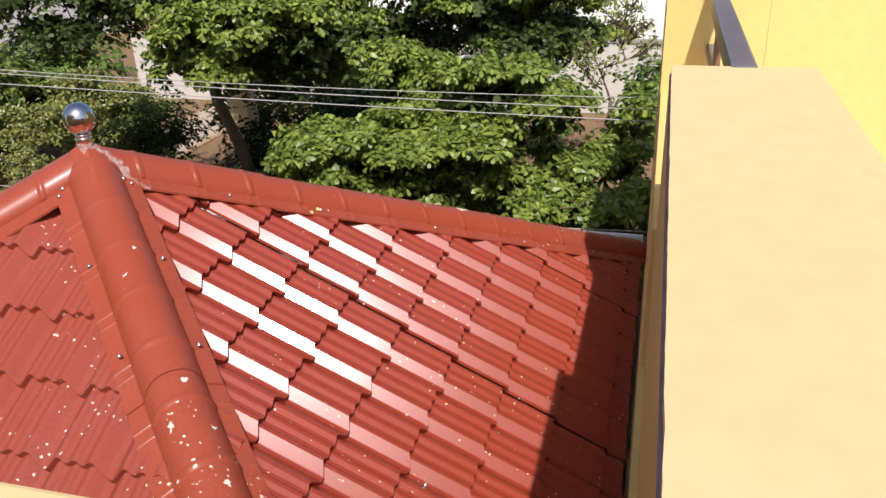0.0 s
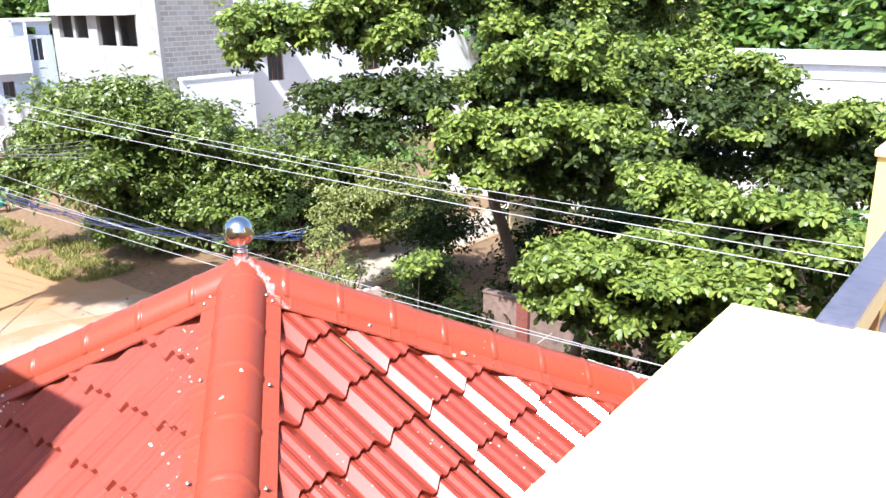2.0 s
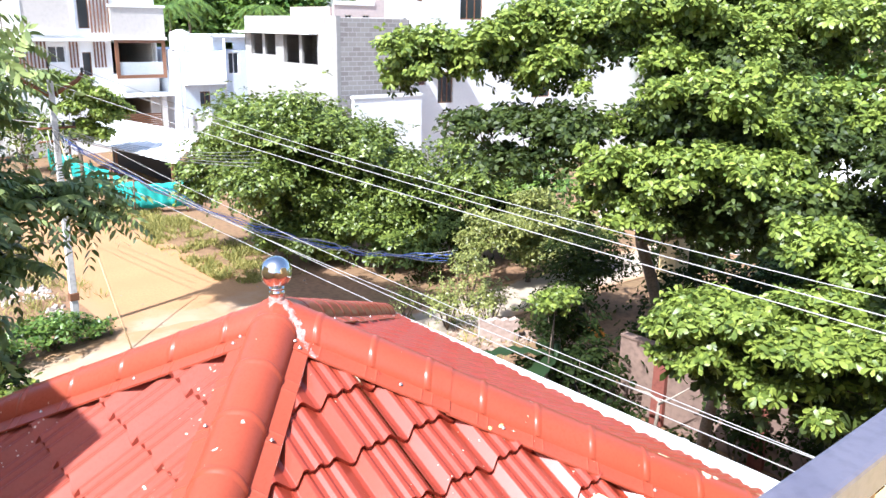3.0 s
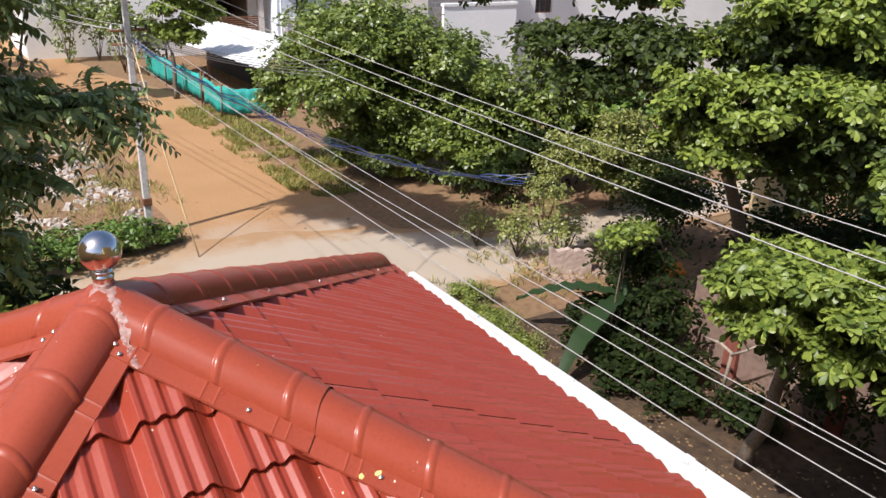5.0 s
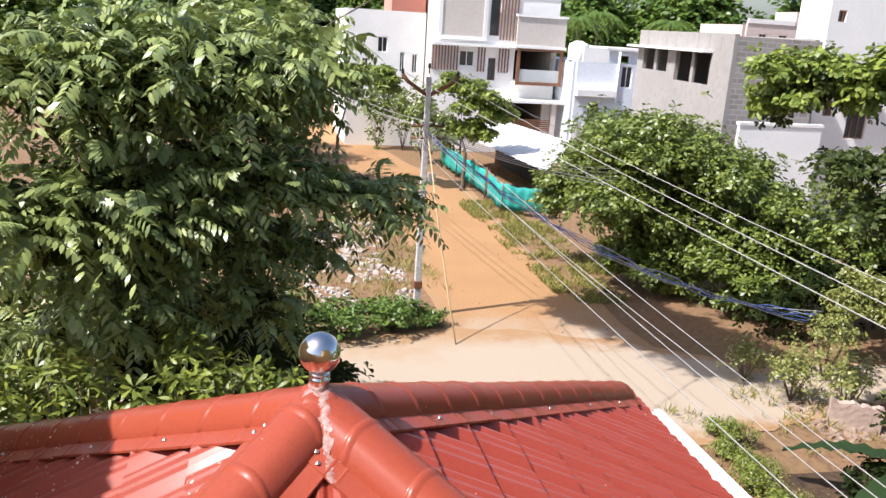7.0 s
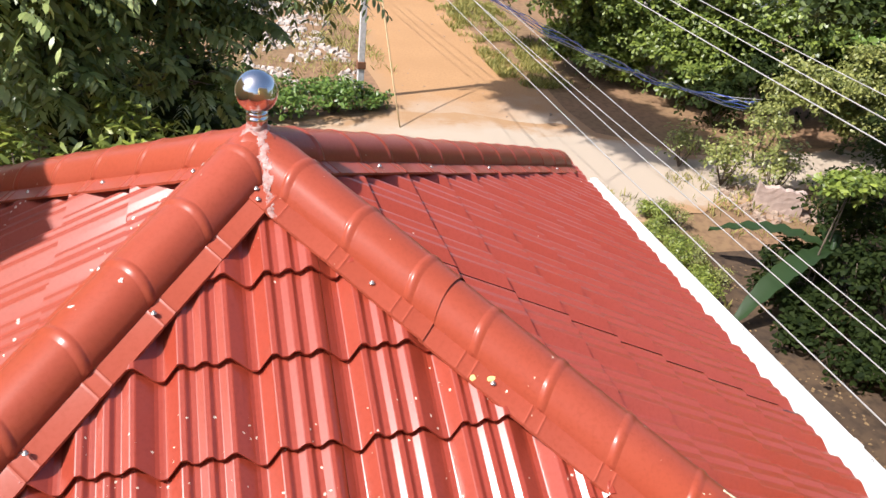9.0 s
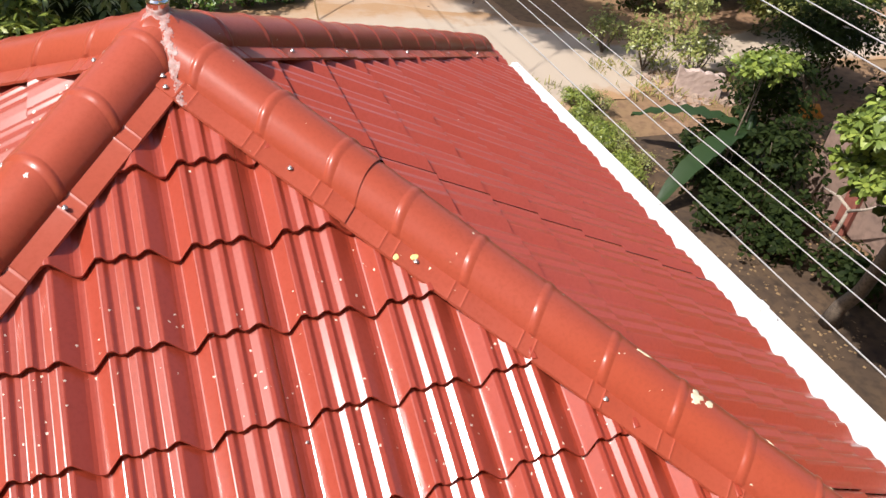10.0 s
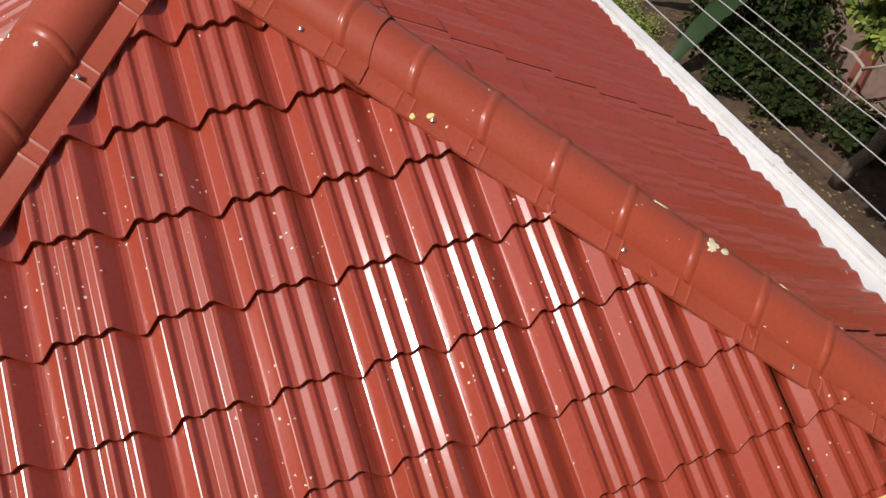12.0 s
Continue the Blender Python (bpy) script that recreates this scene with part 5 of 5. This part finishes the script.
# Hedge leaves are near black, the shade below the tree painted in
shrub("dense hedge of leaves below the feathery tree", [(-1.2, 11.5, 2.8, 2.0, 1.6, 2.4), (-3.8, 11.0, 3.0, 2.0, 1.6, 2.6), (0.6, 12.6, 1.7, 1.4, 1.4, 1.6), (-1.0, 15.5, 2.0, 2.2, 1.8, 1.9)], LEAF_SHADE, 0.2, 320)


def verge(name, label, patches, length, mat):
    """Grass and weeds: single blades in patches (x0, y0, x1, y1)."""
    c = []
    for x0, y0, x1, y1, n in patches:
        p = np.stack([RNG.uniform(x0, x1, n), RNG.uniform(y0, y1, n)], 1)
        keep = np.array([noise.noise((float(a) * 0.6, float(b) * 0.6, 2)) + 0.6 * noise.noise((float(a) * 1.9, float(b) * 1.9, 5)) > 0.35 * RNG.random() - 0.12 for a, b in p])
        c.append(p[keep])
    c = np.concatenate(c)
    c = np.column_stack([c, np.full(len(c), -0.01)])
    n = len(c)
    ax = unit(RNG.normal(size=(n, 3)) * np.array([0.6, 0.6, 0.2]) + np.array([0, 0, 1.0]))
    size = length * (0.5 + RNG.random(n))
    ob = new(name, leaf_mesh(name, c, ax, RNG.normal(size=(n, 3)), size, size * 0.12, mat))
    return tagged(ob, label, "grass", kind="stuff")


verge("grass", "dry yellow-green grass beside the road", [(11.0, 23.5, 14.4, 41, 30000), (4.5, 24, 7.0, 46, 5000), (9.6, 8, 11.4, 15, 1600), (13, 12, 17, 16, 1200), (13.8, 40, 30, 60, 3000), (-2, 22, 5, 30, 2500)], 0.24, LEAF_GRASS)


def litter(name, label, x0, y0, x1, y1, count, size, mat, low=-0.02):
    """Small angular pieces strewn on the ground."""
    verts, faces = [], []
    for i in range(count):
        x, y = RNG.uniform(x0, x1), RNG.uniform(y0, y1)
        if noise.noise((x * 0.6, y * 0.6, 9)) < -0.1:
            continue
        s = size * (0.4 + RNG.random() * 1.1)
        o = len(verts)
        a = RNG.random() * 3.1
        for k in range(4):
            b = a + k * 1.57 + RNG.normal() * 0.25
            verts.append((x + math.cos(b) * s, y + math.sin(b) * s, low))
        for k in range(4):
            b = a + k * 1.57 + RNG.normal() * 0.3
            verts.append((x + math.cos(b) * s * 0.7, y + math.sin(b) * s * 0.7, low + s * (0.3 + 0.6 * RNG.random())))
        faces += [(o + 4, o + 5, o + 6, o + 7)] + [(o + k, o + (k + 1) % 4, o + 4 + (k + 1) % 4, o + 4 + k) for k in range(4)]
    return tagged(new(name, mesh_of(name, verts, faces, mat)), label, "rubble", kind="stuff")


litter("rubble", "pale rubble and rubbish strewn beside the road", 1.6, 23.5, 5.6, 36, 620, 0.13, LITTER)
litter("stones", "brown stones and clods at the road's edge", 3, 20, 14.0, 44, 200, 0.05, MASONRY)
litter("fallen_leaves", "dry fallen leaves on the soil under the trees", 9.0, 1.0, 14.2, 11, 2600, 0.035, material("dry_leaves", (0.22, 0.14, 0.065), 0.9, vary=0.3))
litter("broken_stones", "pale broken masonry under the weeds", 14.2, 12.6, 17.0, 15.2, 260, 0.12, MASONRY)

banana = thing("banana_plant", "banana plant with broad torn green leaves", "plant", (13.3, 9.3, 0))
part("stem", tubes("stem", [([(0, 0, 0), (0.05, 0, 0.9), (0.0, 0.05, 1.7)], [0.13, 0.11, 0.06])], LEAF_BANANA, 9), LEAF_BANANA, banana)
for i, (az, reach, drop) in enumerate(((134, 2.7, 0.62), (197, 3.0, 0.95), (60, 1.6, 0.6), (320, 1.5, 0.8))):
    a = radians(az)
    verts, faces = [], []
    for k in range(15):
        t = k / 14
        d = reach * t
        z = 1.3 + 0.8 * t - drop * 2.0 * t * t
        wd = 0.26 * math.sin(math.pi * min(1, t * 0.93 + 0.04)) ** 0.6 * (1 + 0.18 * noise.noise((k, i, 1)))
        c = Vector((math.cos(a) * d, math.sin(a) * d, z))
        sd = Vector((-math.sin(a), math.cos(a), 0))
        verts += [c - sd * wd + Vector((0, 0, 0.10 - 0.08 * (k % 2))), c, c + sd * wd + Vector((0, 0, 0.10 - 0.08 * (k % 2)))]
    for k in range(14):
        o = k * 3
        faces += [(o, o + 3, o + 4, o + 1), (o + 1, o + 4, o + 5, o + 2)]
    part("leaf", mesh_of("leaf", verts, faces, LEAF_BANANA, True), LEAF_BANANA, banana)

# trees farther off
FAR1 = lumpy([(11.5, 44.2, 6.2, 1.5, 1.4, 0.9), (12.9, 43.6, 5.3, 1.5, 1.4, 1.0), (13.7, 43.2, 4.7, 1.2, 1.2, 0.9), (12.4, 43.6, 3.7, 1.3, 1.2, 0.8)], 5)
tree("roadside_tree", "leafy light green tree beside the shed", (12.2, 44.2, 0), (12.2, 44.2, 2.6), FAR1, 0.14, rosettes("crown", FAR1, 260, 6, 0.26, LEAF_ALMOND))
FAR3 = lumpy([(6.2, 45.2, 6.6, 1.4, 1.3, 0.9), (4.8, 46.2, 5.8, 1.6, 1.5, 1.2), (7.2, 44.4, 6.2, 1.0, 0.9, 0.5)], 5)
tree("roadside_tree", "leafy light green tree beyond the utility pole", (4.6, 46.4, 0), (4.7, 46.2, 2.8), FAR3, 0.14, rosettes("crown", FAR3, 260, 6, 0.26, LEAF_ALMOND))
FAR2 = [(1.5, 46, 4.0, 2.6, 2.4, 2.2), (-2.5, 44, 4.6, 3.0, 2.6, 2.6), (0.0, 54, 5.0, 2.6, 2.4, 2.2), (-6, 40, 4.5, 3, 3, 2.8)]
tree("roadside_tree", "dark leafy tree beside the dirt road", (0.5, 47.5, 0), (0.5, 47.5, 2.2), FAR2, 0.2, rosettes("crown", FAR2, 200, 6, 0.30, LEAF_BUSH))
woods = []
for i in range(64):
    x = -30 + i * 2.6 + RNG.normal() * 1.5
    y = 112 + RNG.normal() * 8
    hgt = 12.0 + RNG.random() * 4.5
    woods.append((x, y, hgt * 0.55, 4.0 + RNG.random() * 1.5, 3.0, hgt * 0.5))
far_woods = new("far_woods", rosettes("far_woods", woods, 95, 5, 0.8, LEAF_BUSH, 0.6))
tagged(far_woods, "distant line of dark green trees", "trees", kind="stuff")
woods = []
for i in range(16):
    woods.append((56 + RNG.normal() * 5, -30 + i * 6 + RNG.normal() * 1.5, 6.0, 4.5, 4.5, 6.5))
east_woods = new("east_woods", rosettes("east_woods", woods, 80, 5, 0.7, LEAF_BUSH, 0.6))
tagged(east_woods, "distant trees behind the eastern houses", "trees", kind="stuff")
for px, py, ph in ((37.0, 90, 11.5), (42, 96, 12.5), (50, 92, 12)):
    palm = thing("palm_tree", "tall palm with drooping feathery fronds", "tree", (px, py, 0))
    part("trunk", tubes("trunk", [([(0, 0, 0), (0.2, 0, ph * 0.5), (0.1, 0.1, ph)], [0.22, 0.17, 0.13])], BARK, 8), BARK, palm)
    n = 26
    az = np.arange(n) * 2.4
    cs, ax, nm = [], [], []
    for a in az:
        d = np.array([math.cos(a), math.sin(a), 0.0])
        rise = RNG.uniform(-0.2, 0.9)
        for k in range(14):
            t = (k + 1) / 14
            c = np.array([0.1, 0.1, ph]) + d * 3.4 * t + np.array([0, 0, 1.0]) * (rise * 2.2 * t - 2.6 * t * t)
            for sg in (1, -1):
                cs.append(c)
                ax.append(d * 0.7 + np.array([-d[1], d[0], 0]) * sg * 0.8 - np.array([0, 0, 0.7]))
                nm.append(np.array([0, 0, 1.0]))
    cs, ax, nm = np.array(cs), np.array(ax), np.array(nm)
    part("fronds", leaf_mesh("fronds", cs, ax, nm, np.full(len(cs), 0.8), np.full(len(cs), 0.12), LEAF_BUSH), None, palm)

# Added shaft that gives the bright patch of a wall behind the leaves
stub = thing("pale_wall_stand_in", "added cream shaft in place of a pale wall seen between leaves", "pillar", (18.9, 9.65, 0))
part("shaft", box((-0.35, -0.3, 0), (0.35, 0.3, 4.4), 0.03), CREAM, stub)
part("post", box((0.38, -0.06, 0), (0.48, 0.06, 4.6)), WHITE, stub)

DRYWOOD = material("dead_wood", (0.34, 0.28, 0.22), 0.9, vary=0.2, grain=25)
twig = thing("dead_branch", "bare pale dead branch standing before the pink wall", "branch", (13.6, 6.4, 0))
part("stick", tubes("stick", [([(0, 0, 0), (0.02, -0.05, 0.7), (0, -0.08, 1.11), (0.0, 0.25, 1.2), (0, 0.68, 1.16)], [0.05, 0.045, 0.04, 0.035, 0.012]), ([(0, -0.08, 1.05), (0.02, -0.4, 1.3), (0, -0.85, 1.74)], [0.04, 0.03, 0.012])], DRYWOOD, 6), DRYWOOD, twig)
bm = bmesh.new()
bmesh.ops.create_icosphere(bm, subdivisions=3, radius=0.32)
for q in bm.verts:
    q.co *= 1 + 0.5 * noise.noise(q.co * 5)
    q.co.z = max(0.0, q.co.z * 0.7 + 0.1)
sack = part("sack", bm, material("orange_cloth", (0.62, 0.22, 0.02), 0.8, vary=0.2, grain=12), None)
sack.location = (18.05, 11.8, 0.0)
tagged(sack, "crumpled orange sack under the trees", "sack")

# a broken bit of wall on the heap, and houses beyond the unfinished one
bm = bmesh.new()
bmesh.ops.create_grid(bm, x_segments=14, y_segments=8, size=0.5)
for q in bm.verts:
    top = 0.75 + 0.3 * noise.noise((q.co.x * 5, 3, 2))
    q.co = Vector((q.co.x * 1.3, 0.02 * noise.noise((q.co.x * 9, q.co.y * 9, 1)), (q.co.y + 0.5) * top))
r = bmesh.ops.extrude_face_region(bm, geom=bm.faces[:])
for q in [e for e in r["geom"] if isinstance(e, bmesh.types.BMVert)]:
    q.co.y += 0.22
bmesh.ops.recalc_face_normals(bm, faces=bm.faces[:])
ruin = part("broken_wall", bm, material("stained_plaster", (0.50, 0.38, 0.32), 0.9, vary=0.15, grain=7, stain=1.8, second=(0.30, 0.22, 0.18), mixing=0.9))
ruin.matrix_world = pose(15.25, 13.4, -0.02, 0, 0, -28)
tagged(ruin, "broken stained plaster wall on a heap of earth", "wall")
h7 = thing("far_house", "pale pink flat-roofed house beyond the unfinished one", "house")
ROSE = material("pale_rose_paint", (0.62, 0.52, 0.48), 0.85, vary=0.05, grain=3, stain=0.4)
holes = [(54.6, 55.6, 9.6, 11.0), (57.2, 58.2, 9.6, 11.0)]
part("wall", slab_with_holes("y", 80, 0.3, 53.0, 62.5, 0, 12.1, holes), ROSE, h7)
part("body", box((53.0, 80.9, 0), (62.5, 90, 11.9)), ROSE, h7)
part("roof_room", box((59.0, 80.0, 12.1), (62.6, 84, 13.6)), ROSE, h7)
part("parapet", box((53.0, 79.9, 12.1), (58.9, 80.1, 12.6)), WHITE, h7)
for h in holes:
    window(h7, "y", 80, h, WHITE)
